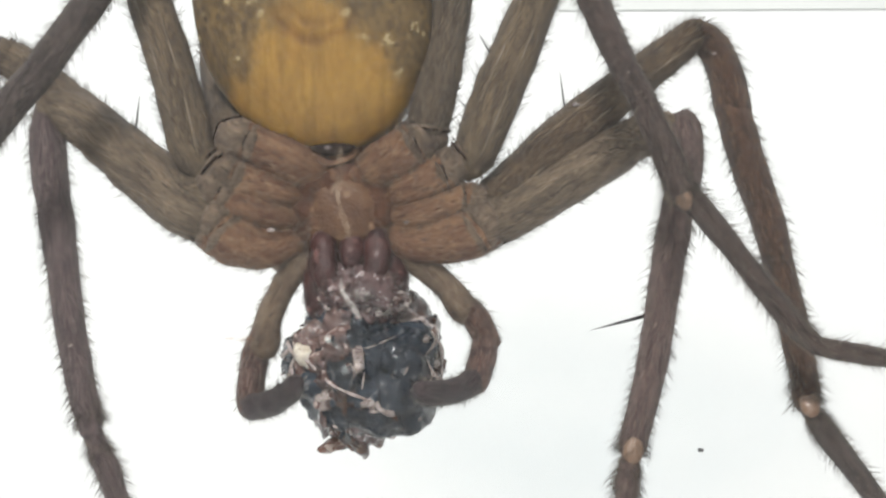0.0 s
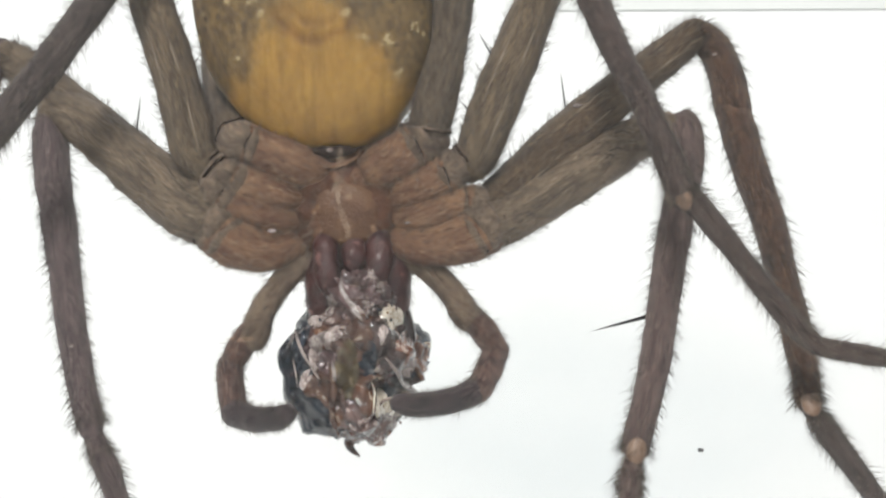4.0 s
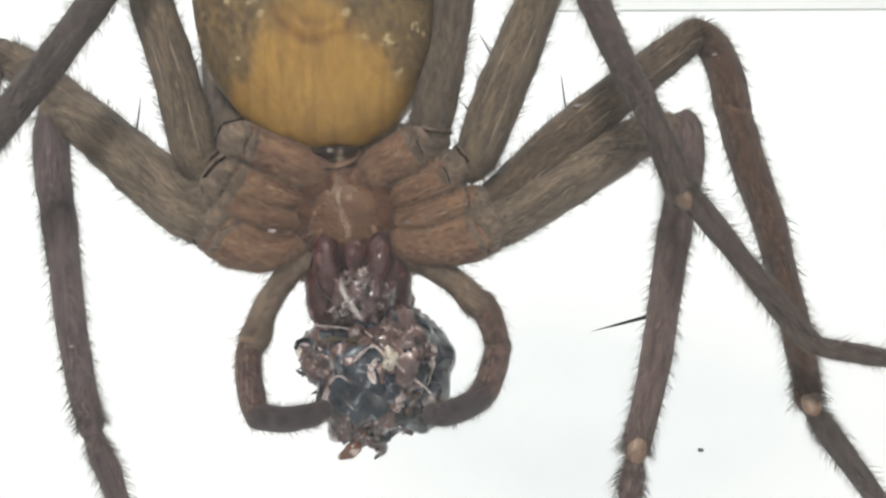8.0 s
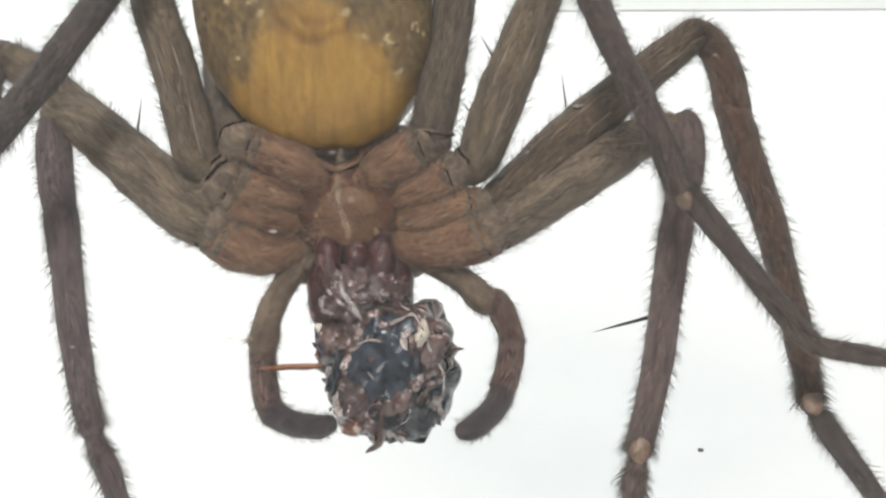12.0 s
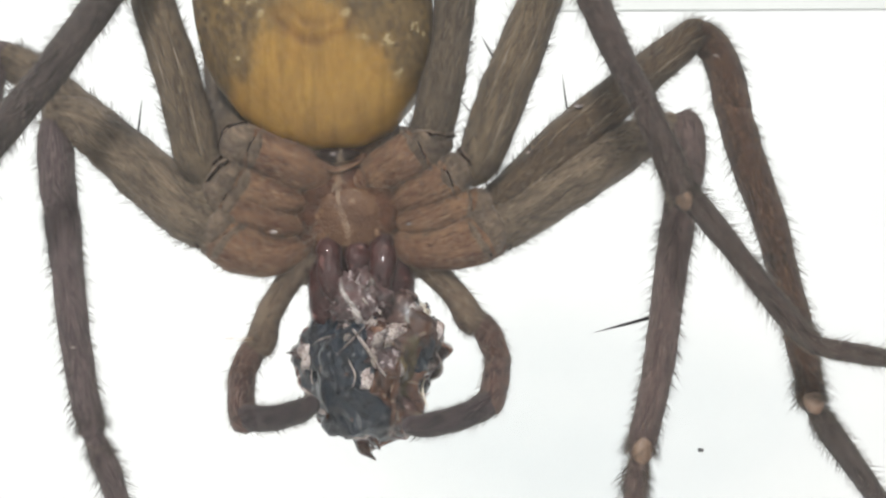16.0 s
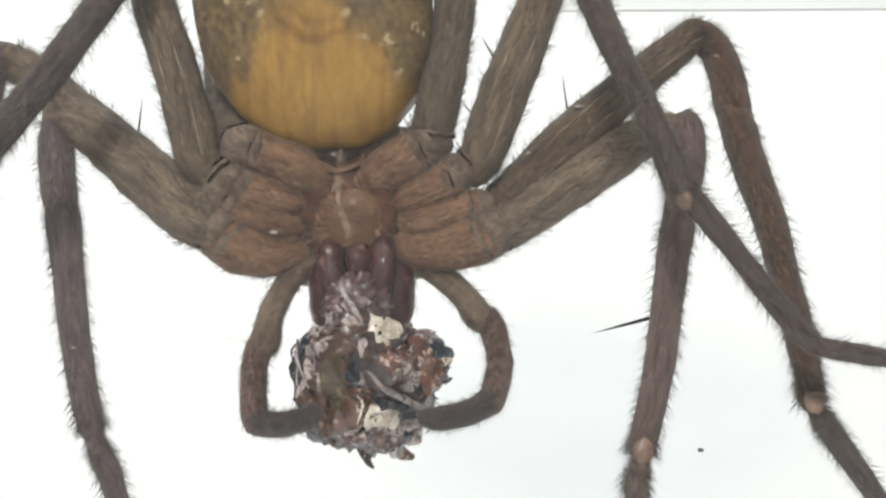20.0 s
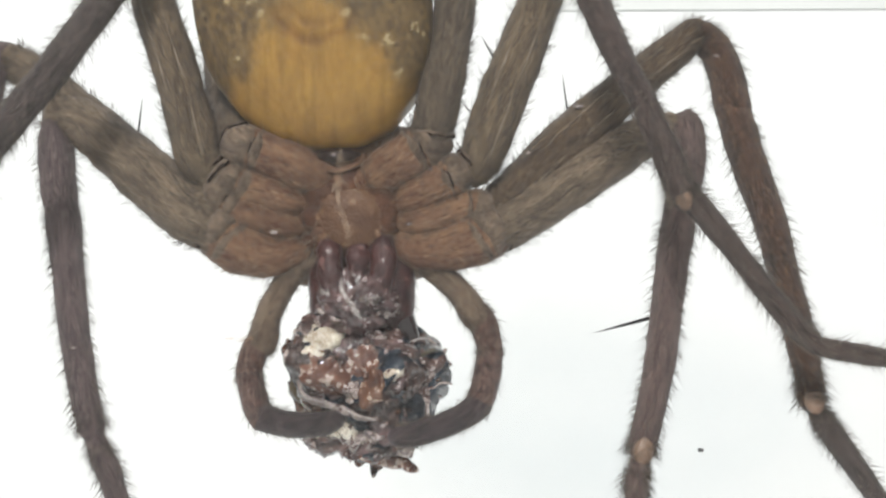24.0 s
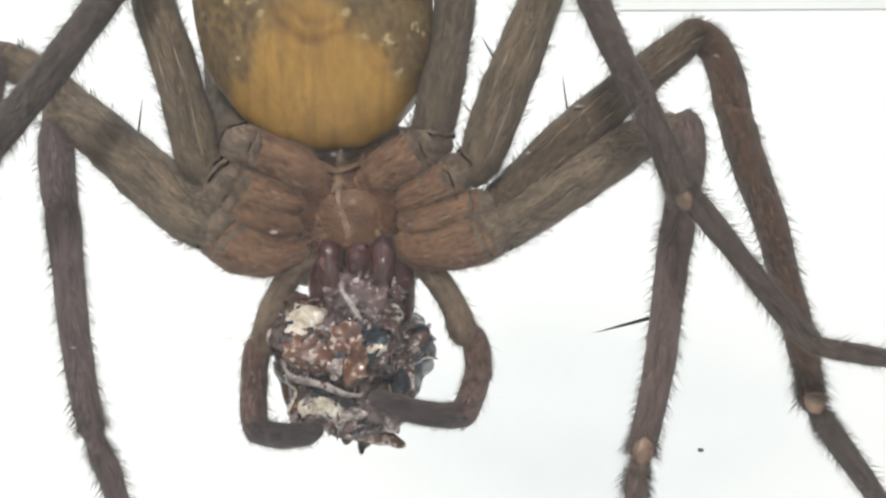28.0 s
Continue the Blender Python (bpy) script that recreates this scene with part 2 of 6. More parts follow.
    for ring_at, wide_at, deep_at in ((0.00149, 0.00034, 1.0), (0.00095, 0.00026, 0.5)):
        near = nt.nodes.new("ShaderNodeMapRange")
        near.interpolation_type = "SMOOTHSTEP"
        near.inputs["From Min"].default_value, near.inputs["From Max"].default_value = wide_at, 0
        near.inputs["To Max"].default_value = deep_at
        nt.links.new(math_node("ABSOLUTE", math_node("SUBTRACT", dist, ring_at), 0), near.inputs["Value"])
        fold = near.outputs["Result"] if fold is None else math_node("MAXIMUM", fold, near.outputs["Result"])
    fold = math_node("MULTIPLY", fold, under.outputs["Result"])
    crease_c = nt.nodes.new("ShaderNodeMix")
    crease_c.data_type, crease_c.blend_type = "RGBA", "MULTIPLY"
    nt.links.new(math_node("MULTIPLY", fold, 0.55), crease_c.inputs["Factor"])
    nt.links.new(mul.outputs["Result"], crease_c.inputs["A"])
    crease_c.inputs["B"].default_value = (0.55, 0.42, 0.3, 1)
    relief = nt.nodes.new("ShaderNodeBump")
    relief.invert = True
    relief.inputs["Strength"].default_value, relief.inputs["Distance"].default_value = 0.15, 0.00015
    nt.links.new(fold, relief.inputs["Height"])
    nt.links.new(b.inputs["Normal"].links[0].from_socket, relief.inputs["Normal"])
    nt.links.new(relief.outputs["Normal"], b.inputs["Normal"])
    # pale dots on the flanks
    vor = nt.nodes.new("ShaderNodeTexVoronoi")
    vor.inputs["Scale"].default_value = 1050
    nt.links.new(shake.outputs[0], vor.inputs["Vector"])
    dot = nt.nodes.new("ShaderNodeMapRange")
    dot.inputs["From Min"].default_value, dot.inputs["From Max"].default_value = 0.27, 0.12
    nt.links.new(vor.outputs["Distance"], dot.inputs["Value"])
    amount = math_node("MULTIPLY", math_node("MULTIPLY", dot.outputs["Result"], mask.outputs["Result"]), 0.8)
    top = nt.nodes.new("ShaderNodeMix")
    top.data_type = "RGBA"
    nt.links.new(amount, top.inputs["Factor"])
    nt.links.new(crease_c.outputs["Result"], top.inputs["A"])
    top.inputs["B"].default_value = (0.50, 0.40, 0.22, 1)
    nt.links.new(top.outputs["Result"], b.inputs["Base Color"])
    return m


ABDOMEN = abdomen_material()


def panel_material():
    """Clear panel: see-through with a faint gloss and an even white veil put in for lens flare."""
    m = bpy.data.materials.new("clear_panel")
    m.use_nodes = True
    nt = m.node_tree
    nt.nodes.remove(nt.nodes["Principled BSDF"])
    tr = nt.nodes.new("ShaderNodeBsdfTransparent")
    tr.inputs["Color"].default_value = (0.985, 0.992, 0.99, 1)
    gl = nt.nodes.new("ShaderNodeBsdfGlossy")
    gl.inputs["Roughness"].default_value = 0.05
    fr = nt.nodes.new("ShaderNodeFresnel")
    fr.inputs["IOR"].default_value = 1.15
    mix = nt.nodes.new("ShaderNodeMixShader")
    nt.links.new(fr.outputs["Fac"], mix.inputs[0])
    nt.links.new(tr.outputs[0], mix.inputs[1])
    nt.links.new(gl.outputs[0], mix.inputs[2])
    # a little even white imitates lens flare that lifts the blacks
    flare_white = nt.nodes.new("ShaderNodeBsdfDiffuse")
    veil = nt.nodes.new("ShaderNodeMixShader")
    veil.inputs[0].default_value = 0.012
    nt.links.new(mix.outputs[0], veil.inputs[1])
    nt.links.new(flare_white.outputs[0], veil.inputs[2])
    nt.links.new(veil.outputs[0], nt.nodes["Material Output"].inputs["Surface"])
    return m


def film_material(name, colour, strength, scale):
    """A thin film, patchy, mostly see-through: dried on the panel, or painted shade on the wall."""
    m = bpy.data.materials.new(name)
    m.use_nodes = True
    nt = m.node_tree
    b = nt.nodes["Principled BSDF"]
    b.inputs["Base Color"].default_value = (*colour, 1)
    b.inputs["Roughness"].default_value = 0.6
    tc = nt.nodes.new("ShaderNodeTexCoord")
    n = nt.nodes.new("ShaderNodeTexNoise")
    n.inputs["Scale"].default_value, n.inputs["Detail"].default_value = scale, 5
    nt.links.new(tc.outputs["Object"], n.inputs["Vector"])
    mr = nt.nodes.new("ShaderNodeMapRange")
    mr.inputs["From Min"].default_value, mr.inputs["From Max"].default_value = 0.35, 0.65
    mr.inputs["To Max"].default_value = strength
    nt.links.new(n.outputs["Fac"], mr.inputs["Value"])
    nt.links.new(mr.outputs["Result"], b.inputs["Alpha"])
    return m


def wall_shade_material():
    """Bluish dimming of the light, painted as a thin film that fades out at its edge."""
    m = film_material("wall_shade_film", (0.74, 0.83, 0.87), 0.15, 45)
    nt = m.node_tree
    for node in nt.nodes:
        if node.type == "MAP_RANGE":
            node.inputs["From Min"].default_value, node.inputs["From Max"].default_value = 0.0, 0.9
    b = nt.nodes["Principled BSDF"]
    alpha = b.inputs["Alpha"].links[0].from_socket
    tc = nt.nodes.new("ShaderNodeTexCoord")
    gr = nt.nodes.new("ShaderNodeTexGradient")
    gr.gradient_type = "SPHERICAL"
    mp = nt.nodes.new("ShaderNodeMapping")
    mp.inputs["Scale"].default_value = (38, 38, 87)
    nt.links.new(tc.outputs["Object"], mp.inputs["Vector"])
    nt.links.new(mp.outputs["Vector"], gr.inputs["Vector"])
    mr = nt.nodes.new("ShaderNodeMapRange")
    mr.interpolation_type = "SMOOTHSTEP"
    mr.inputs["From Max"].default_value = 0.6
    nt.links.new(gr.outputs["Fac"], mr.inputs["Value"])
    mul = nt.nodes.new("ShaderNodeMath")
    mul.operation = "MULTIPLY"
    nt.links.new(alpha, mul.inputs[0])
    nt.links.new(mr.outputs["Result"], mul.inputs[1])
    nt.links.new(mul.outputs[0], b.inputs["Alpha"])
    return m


# ---- mesh helpers ----
ORIGIN = {}


def part(name, geo, materials, parent=None, label="", origin=(0, 0, 0), smooth=True):
    """Links (verts, faces, slots) in millimetres as one mesh object under parent, with its origin at a place in millimetres."""
    verts, faces, slots = geo[:3]
    me = bpy.data.meshes.new(name)
    o = Vector(origin)
    me.from_pydata([(Vector(v) - o) * MM for v in verts], [], faces)
    for m in materials:
        me.materials.append(m)
    me.polygons.foreach_set("material_index", slots)
    me.polygons.foreach_set("use_smooth", [smooth] * len(faces))
    if len(geo) > 3:
        grain = me.attributes.new("limb", "FLOAT_VECTOR", "POINT")
        grain.data.foreach_set("vector", [c for q in geo[3] for c in q])
    me.update()
    ob = new(name, me)
    ORIGIN[ob] = o
    if parent:
        ob.parent = parent
    ob.location = (o - ORIGIN.get(parent, Vector())) * MM
    if label:
        tagged(ob, label)
    return ob


def mm(x, y, z, rx=0, ry=0, rz=0):
    return pose(x * MM, y * MM, z * MM, rx, ry, rz)


def joined(*geos):
    verts, faces, slots, coords = [], [], [], []
    for v, fs, s, *rest in geos:
        n = len(verts)
        coords += rest[0] if rest else [(0, 0, 0)] * len(v)
        verts += list(v)
        faces += [tuple(i + n for i in fc) for fc in fs]
        slots += list(s)
    return verts, faces, slots, coords


def spline(points, steps):
    """Smooth way through (x, y, z, r) points: lists of centres and radii."""
    p = [np.array(q, float) for q in points]
    p = [2 * p[0] - p[1]] + p + [2 * p[-1] - p[-2]]
    out = []
    n = len(p) - 3
    for k in range(steps + 1):
        u = k / steps * n
        i = min(int(u), n - 1)
        t = u - i
        a, b, c, d = p[i:i + 4]
        out.append(0.5 * (2 * b + (c - a) * t + (2 * a - 5 * b + 4 * c - d) * t * t + (3 * b - a - 3 * c + d) * t ** 3))
    return [Vector(q[:3]) for q in out], [max(q[3], 0.02) for q in out]


def rings_of(centres):
    """Two unit side vectors for each centre of a way."""
    sides = []
    ref = Vector((0, -1, 0))
    for k, c in enumerate(centres):
        d = (centres[min(k + 1, len(centres) - 1)] - centres[max(k - 1, 0)]).normalized()
        u = (ref - d * ref.dot(d)).normalized()
        sides.append((u, d.cross(u), d))
    return sides


def tube(points, sides=18, steps=22, flat=0.9, rough=0.03):
    """A limb: a rounded tube through the points, closed with domes, a little uneven."""
    centres, radii = spline(points, steps)
    frames = rings_of(centres)
    verts, faces, coords = [], [], []
    along = seed_at = random.random() * 90
    # domed ends
    first, last = centres[0], centres[-1]
    rows = [(first - frames[0][2] * radii[0] * 0.55, radii[0] * 0.35, frames[0])]
    rows += [(c, r, fr) for c, r, fr in zip(centres, radii, frames)]
    rows += [(last + frames[-1][2] * radii[-1] * 0.55, radii[-1] * 0.35, frames[-1])]
    seed = random.random() * 50
    before = rows[0][0]
    for c, r, (u, w, d) in rows:
        along += (c - before).length
        before = c
        for s in range(sides):
            a = 2 * math.pi * s / sides
            coords.append((math.cos(a) * r + seed_at, math.sin(a) * r, along))
            n = u * math.cos(a) * flat + w * math.sin(a)
            q = c + n * r
            q += n * r * rough * 2 * noise.noise(q * 1.6 + Vector((seed, 0, 0)))
            verts.append(q)
    for k in range(len(rows) - 1):
        for s in range(sides):
            t = (s + 1) % sides
            faces.append((k * sides + s, k * sides + t, (k + 1) * sides + t, (k + 1) * sides + s))
    faces.append(tuple(range(sides - 1, -1, -1)))
    faces.append(tuple(range((len(rows) - 1) * sides, len(rows) * sides)))
    return verts, faces, [0] * len(faces), coords


def hair(base, way, length, thick, bend=None):
    """One tapered hair of three sides, bent once."""
    way = way.normalized()
    u = way.orthogonal().normalized()
    w = way.cross(u)
    mid = base + way * length * 0.5
    tip = base + way * length + (bend or Vector()) * length
    v = []
    for c, r in ((base, thick), (mid, thick * 0.7)):
        v += [c + (u * math.cos(a) + w * math.sin(a)) * r for a in (0, 2.094, 4.189)]
    v.append(tip)
    fc = [(0, 1, 4, 3), (1, 2, 5, 4), (2, 0, 3, 5), (3, 4, 6), (4, 5, 6), (5, 3, 6)]
    return v, fc


def coat(points, count, length, thick, slot_k, lean=0.9, lo=0.03, hi=0.97, flat=0.9):
    """Many hairs over a limb, leaning towards its tip."""
    centres, radii = spline(points, 40)
    frames = rings_of(centres)
    verts, faces = [], []
    for _ in range(count):
        k = int((lo + (hi - lo) * random.random()) * 40)
        u, w, d = frames[k]
        a = random.random() * 2 * math.pi
        n = u * math.cos(a) * flat + w * math.sin(a)
        side = (u * -math.sin(a) + w * math.cos(a)) * random.uniform(-0.35, 0.35)
        base = centres[k] + d * random.uniform(-0.1, 0.1) + n * radii[k] * 0.95
        v, fc = hair(base, n + d * lean * random.uniform(0.6, 1.4) + side, length * random.uniform(0.5, 1.25), thick, d * 0.12)
        i = len(verts)
        verts += v
        faces += [tuple(j + i for j in q) for q in fc]
    return verts, faces, [slot_k] * len(faces)


def blob(centre, radii, seg=40, rings=26, power=2.0, lump=0.0, freq=0.6, seed=0.0):
    """A rounded body, superelliptic along z, with soft lumps."""
    verts, faces = [], []
    cx, cy, cz = centre
    for j in range(rings + 1):
        ph = math.pi * j / rings
        zz = -math.cos(ph)
        ring = max(1 - abs(zz) ** power, 0) ** (1 / power)
        for i in range(seg):
            a = 2 * math.pi * i / seg
            v = Vector((math.cos(a) * ring, math.sin(a) * ring, zz))
            v = Vector((cx + v.x * radii[0], cy + v.y * radii[1], cz + v.z * radii[2])) + v * lump * noise.noise(v * 3 / freq + Vector((seed, 3, 1)))
            verts.append(v)
    for j in range(rings):
        for i in range(seg):
            t = (i + 1) % seg
            faces.append((j * seg + i, j * seg + t, (j + 1) * seg + t, (j + 1) * seg + i))
    return verts, faces, [0] * len(faces)


def flat_front(geo, y, reach, power):
    """Flattens the side of a rounded body that lies to the panel."""
    def front(v):
        g = (y - v.y) / reach
        return y - reach * g ** power if g > 0 else v.y

    return [Vector((v.x, front(v), v.z)) for v in geo[0]], geo[1], geo[2]


def box(x0, x1, y0, y1, z0, z1, edge=0.0):
    """A box with bevelled edges."""
    bm = bmesh.new()
    bmesh.ops.create_cube(bm, size=1)
    for v in bm.verts:
        v.co = Vector((x0 + (v.co.x + 0.5) * (x1 - x0), y0 + (v.co.y + 0.5) * (y1 - y0), z0 + (v.co.z + 0.5) * (z1 - z0)))
    if edge:
        bmesh.ops.bevel(bm, geom=bm.edges[:], offset=edge, segments=2, affect="EDGES")
    bm.verts.index_update()
    geo = [v.co.copy() for v in bm.verts], [tuple(v.index for v in fc.verts) for fc in bm.faces], [0] * len(bm.faces)
    bm.free()
    return geo


# ---- the box that holds the spider ----
tagged(part("table", box(-200, 200, -200, 200, -15, -0.5, 2), [TABLE], smooth=False), "plain pale laminate table top under the clear box", "table", kind="structure")
back = part("wall_back", box(-90, 90, 70, 72, 0, 120, 0.4), [WHITE], smooth=False)
tagged(back, "bright white plastic back wall of the box", "wall", kind="structure")
base = part("floor", box(-90, 90, 1.2, 69.5, -0.4, 1.2, 0.3), [WHITE], smooth=False)
tagged(base, "bright white plastic floor of the box", "floor", kind="structure")
rim = part("trim", box(7, 88, 69.75, 69.96, 70.1, 76, 0.04), [RIM], smooth=False)
rim.rotation_euler = (0, radians(-0.3), 0)
tagged(rim, "pale grey plastic ledge along the back wall", "ledge", kind="structure")
panel = part("window_1", box(-90, 90, -1.5, 0.0, 0, 120, 0.2), [panel_material()], smooth=False)
tagged(panel, "clear plastic panel on which the spider clings", "panel", kind="structure")
panel.visible_shadow = False

# ---- the spider ----
spider = new("spider")
tagged(spider, "brown hairy spider clinging head down, chewing its prey", "spider")

# abdomen
sac = blob((-4.90, 6.20, 59.77), (4.46, 4.0, 6.18), 64, 48, 2.28, 0.12, 0.9)
top = (-4.90, 6.20, 59.77)
sac = [Vector((v.x, top[1] + (v.y - top[1]) * 0.80, v.z)) for v in sac[0]], sac[1], sac[2]
sac = flat_front(sac, top[1], 3.2, 0.56)
# the front end leans a little to one side
sac = [Vector((v.x + max(top[2] - v.z, 0) * 0.085, v.y, v.z)) for v in sac[0]], sac[1], sac[2]
abdomen = part("abdomen", sac, [ABDOMEN], spider, "plump abdomen with yellow underside and mottled olive flanks", top)

# cephalothorax with its underside plates
thorax = part("cephalothorax", blob((-3.52, 7.20, 51.65), (4.35, 2.3, 3.26), 44, 28, 2.3, 0.1), [CARAPACE], spider, "brown cephalothorax", (-3.52, 7.20, 51.65))
part("underside_skin", blob((-3.48, 5.90, 51.46), (4.16, 1.32, 2.23), 56, 34, 2.8, 0.22, 0.5), [FLESH], thorax, "reddish-brown skin between the hips")
sternum = part("sternum", flat_front(blob((-3.40, 5.62, 51.10), (1.56, 1.28, 1.36), 56, 40, 2.4, 0.05, 0.6), 5.62, 1.28, 0.66), [STERNUM], thorax, "orange-brown shield-shaped sternum", (-3.48, 5.40, 51.45))
part("waist", blob((-3.92, 6.20, 53.22), (1.46, 1.5, 1.15), 28, 18, 2.0, 0.1), [STERNUM], thorax)
part("waist_opening", tube([(-4.72, 4.62, 53.42, 0.05), (-4.30, 4.50, 53.40, 0.17), (-3.86, 4.46, 53.40, 0.21), (-3.45, 4.50, 53.42, 0.18), (-3.02, 4.62, 53.48, 0.05)], 12, 20, 0.5, 0.4), [CREASE], thorax, "dark slit at the waist")
part("waist_lip", tube([(-4.90, 4.85, 53.63, 0.10), (-4.68, 4.70, 53.21, 0.13), (-4.30, 4.60, 52.98, 0.14), (-3.84, 4.55, 52.89, 0.14), (-3.35, 4.60, 53.00, 0.14), (-3.08, 4.78, 53.20, 0.12), (-2.93, 5.00, 53.45, 0.09)], 10, 30, 0.6, 0.5), [COXA], thorax, "brown fold round the waist slit")
part("waist_spot", blob((-3.98, 4.32, 53.44), (0.13, 0.05, 0.08), 14, 10, 2.0, 0.06, 0.6), [TISSUE], thorax, "small whitish spot or painted glint in the waist slit")
part("labium", tube([(-3.13, 4.95, 50.60, 0.24), (-3.13, 4.70, 50.10, 0.40), (-3.12, 4.45, 49.60, 0.44), (-3.12, 4.35, 49.14, 0.3)], 16, 14, 0.6, 0.15), [JAW], thorax, "dark red lip plate")
for sx in (-1, 1):
    mx = [(-3.15, 5.05, 50.75, 0.22), (-3.12, 4.72, 50.10, 0.42), (-3.11, 4.40, 49.35, 0.46), (-3.12, 4.30, 48.54, 0.44), (-3.13, 4.50, 48.0, 0.26)]
    pts = [(-3.16 + sx * off, y, z, r) for (x, y, z, r), off in zip(mx, (0.95, 0.98, 0.95, 0.82, 0.62))]
    part("maxilla", joined(tube(pts, 20, 26, 0.7, 0.16), coat(pts, 160, 0.45, 0.010, 1)), [JAW, HAIR], thorax, "glossy red-brown mouth plate")


# legs
SHIFT = {}


def build_leg(label, root, segments, shifts):
    """A leg: coxa at the body, then femur to tarsus; shifts are the small early offsets of its joints."""
    root = [(x, y - (0.0, 0.10, 0.06, 0.0)[i], z, r * (1.0, 0.98, 1.0, 1.0)[i]) for i, (x, y, z, r) in enumerate(root)]
    inner = Vector(root[0][:3]).lerp(Vector((-3.45, root[0][1], 51.4 if root[0][2] < 52.3 else 52.35)), 0.42)
    root = [(inner.x, 4.75, inner.z, root[0][3] * 0.62)] + root
    leg = part("leg", joined(tube(root, 20, 24, 0.72, 0.06), coat(root, 620, 0.34, 0.0080, 1, 0.5), coat(root, 480, 0.40, 0.0085, 2, 0.6), coat(root, 46, 0.46, 0.017, 2, 0.4)), [COXA, PALE_HAIR, HAIR], spider, label, root[0][:3])
    SHIFT[leg] = (shifts[0], shifts[0], root[0], root[-1])
    hip, way = Vector(root[-1][:3]), (Vector(segments[0][2][1][:3]) - Vector(root[-1][:3])).normalized()
    r = root[-1][3]
    crease = ((-0.62, 0.90), (-0.48, 1.02), (-0.40, 0.85), (-0.28, 1.03), (-0.05, 1.07), (0.14, 1.06), (0.26, 0.88), (0.38, 1.04), (0.5, 1.02), (0.58, 0.88), (0.7, 0.95))
    back_on, back_r = Vector(root[-2][:3]), root[-2][3]
    reach = (back_on - hip).length
    ring = []
    for q, g in crease:
        if q < 0:
            f = min(-q * 1.5 / reach, 1.2)
            ring.append((*hip.lerp(back_on, f), (r + (back_r - r) * f) * g * 1.03))
        else:
            ring.append((*(hip + way * q), r * g))
    geo = tube(ring, 22, 40, 0.86, 0.10)
    # dark skin shows in the creases between the hard rings
    for fi in range(len(geo[2]) - 2):
        q = -0.62 + 1.32 * (fi // 22) / 42
        wob = 0.07 * noise.noise(Vector((fi % 22 * 0.7, r * 7, q * 3)))
        geo[2][fi] = 2 if min(abs(q + 0.40 + wob), abs(q - 0.26 + wob), abs(q - 0.58 - wob)) < 0.055 else 0
    hub = part("trochanter", joined(geo, coat(ring, 60, 0.3, 0.008, 1)), [HIP, HAIR, CREASE], leg, "dull brown hip ring with dark creases", ring[0][:3])
    SHIFT[hub] = (shifts[0], shifts[0], ring[0], ring[-1])
    for k, (name, skin, pts) in enumerate(segments):
        long = sum((Vector(b[:3]) - Vector(a[:3])).length for a, b in zip(pts, pts[1:]))
        wide = name in ("femur", "tibia")
        thin = 0.35 if name == "tarsus" else 1.0
        geo = joined(tube(pts, 20, 30 if wide else 16, 0.92, 0.05),
                     coat(pts, int(long * 120 * thin), 0.40, 0.0085, 1, 0.95, 0.04, 0.95),
                     coat(pts, int(long * 90), 0.27, 0.0075, 2, 1.5),
                     coat(pts, int(long * 34 * thin), 0.60, 0.0095, 1, 0.7, 0.05, 0.93))
        seg = part(name, geo, [skin, HAIR, PALE_HAIR], leg, "", pts[0][:3])
        SHIFT[seg] = (shifts[k], shifts[k + 1], pts[0], pts[-1])
        if name == "femur" and len(pts) > 6:
            centres, radii = spline(pts, 40)
            sides = rings_of(centres)
            for a, lo, hi in ((0.35, 6, 34), (-0.5, 12, 30)):
                run = [(*(centres[q] + (sides[q][0] * 0.92 * math.cos(a) + sides[q][1] * math.sin(a)) * radii[q] * 1.0), 0.026 if lo < q < hi - 3 else 0.010) for q in range(lo, hi + 1, 4)]
                line = part("pale_line", tube(run, 6, 24, 0.6, 0.6), [PALE_HAIR], leg, "thin pale line along the femur", run[0][:3])
                SHIFT[line] = (shifts[0], shifts[1], run[0], run[-1])
        if name == "tibia":
            end, before = Vector(pts[-1][:3]), Vector(pts[-2][:3])
            d = (end - before).normalized()
            q = end - d * 0.3 + Vector((0, -1, 0)) * pts[-1][3] * 0.78
            m = [(*(q - d * 0.5), 0.20), (*(q - d * 0.15), 0.34), (*(q + d * 0.2), 0.34), (*(q + d * 0.42), 0.24)]
            cap = part("joint_membrane", tube(m, 14, 10, 0.55, 0.12), [skin if skin is TIBIC else MEMBRANE], leg, "pale tan joint skin", m[0][:3])
            SHIFT[cap] = (shifts[k + 1], shifts[k + 1], m[0], m[-1])
    return leg


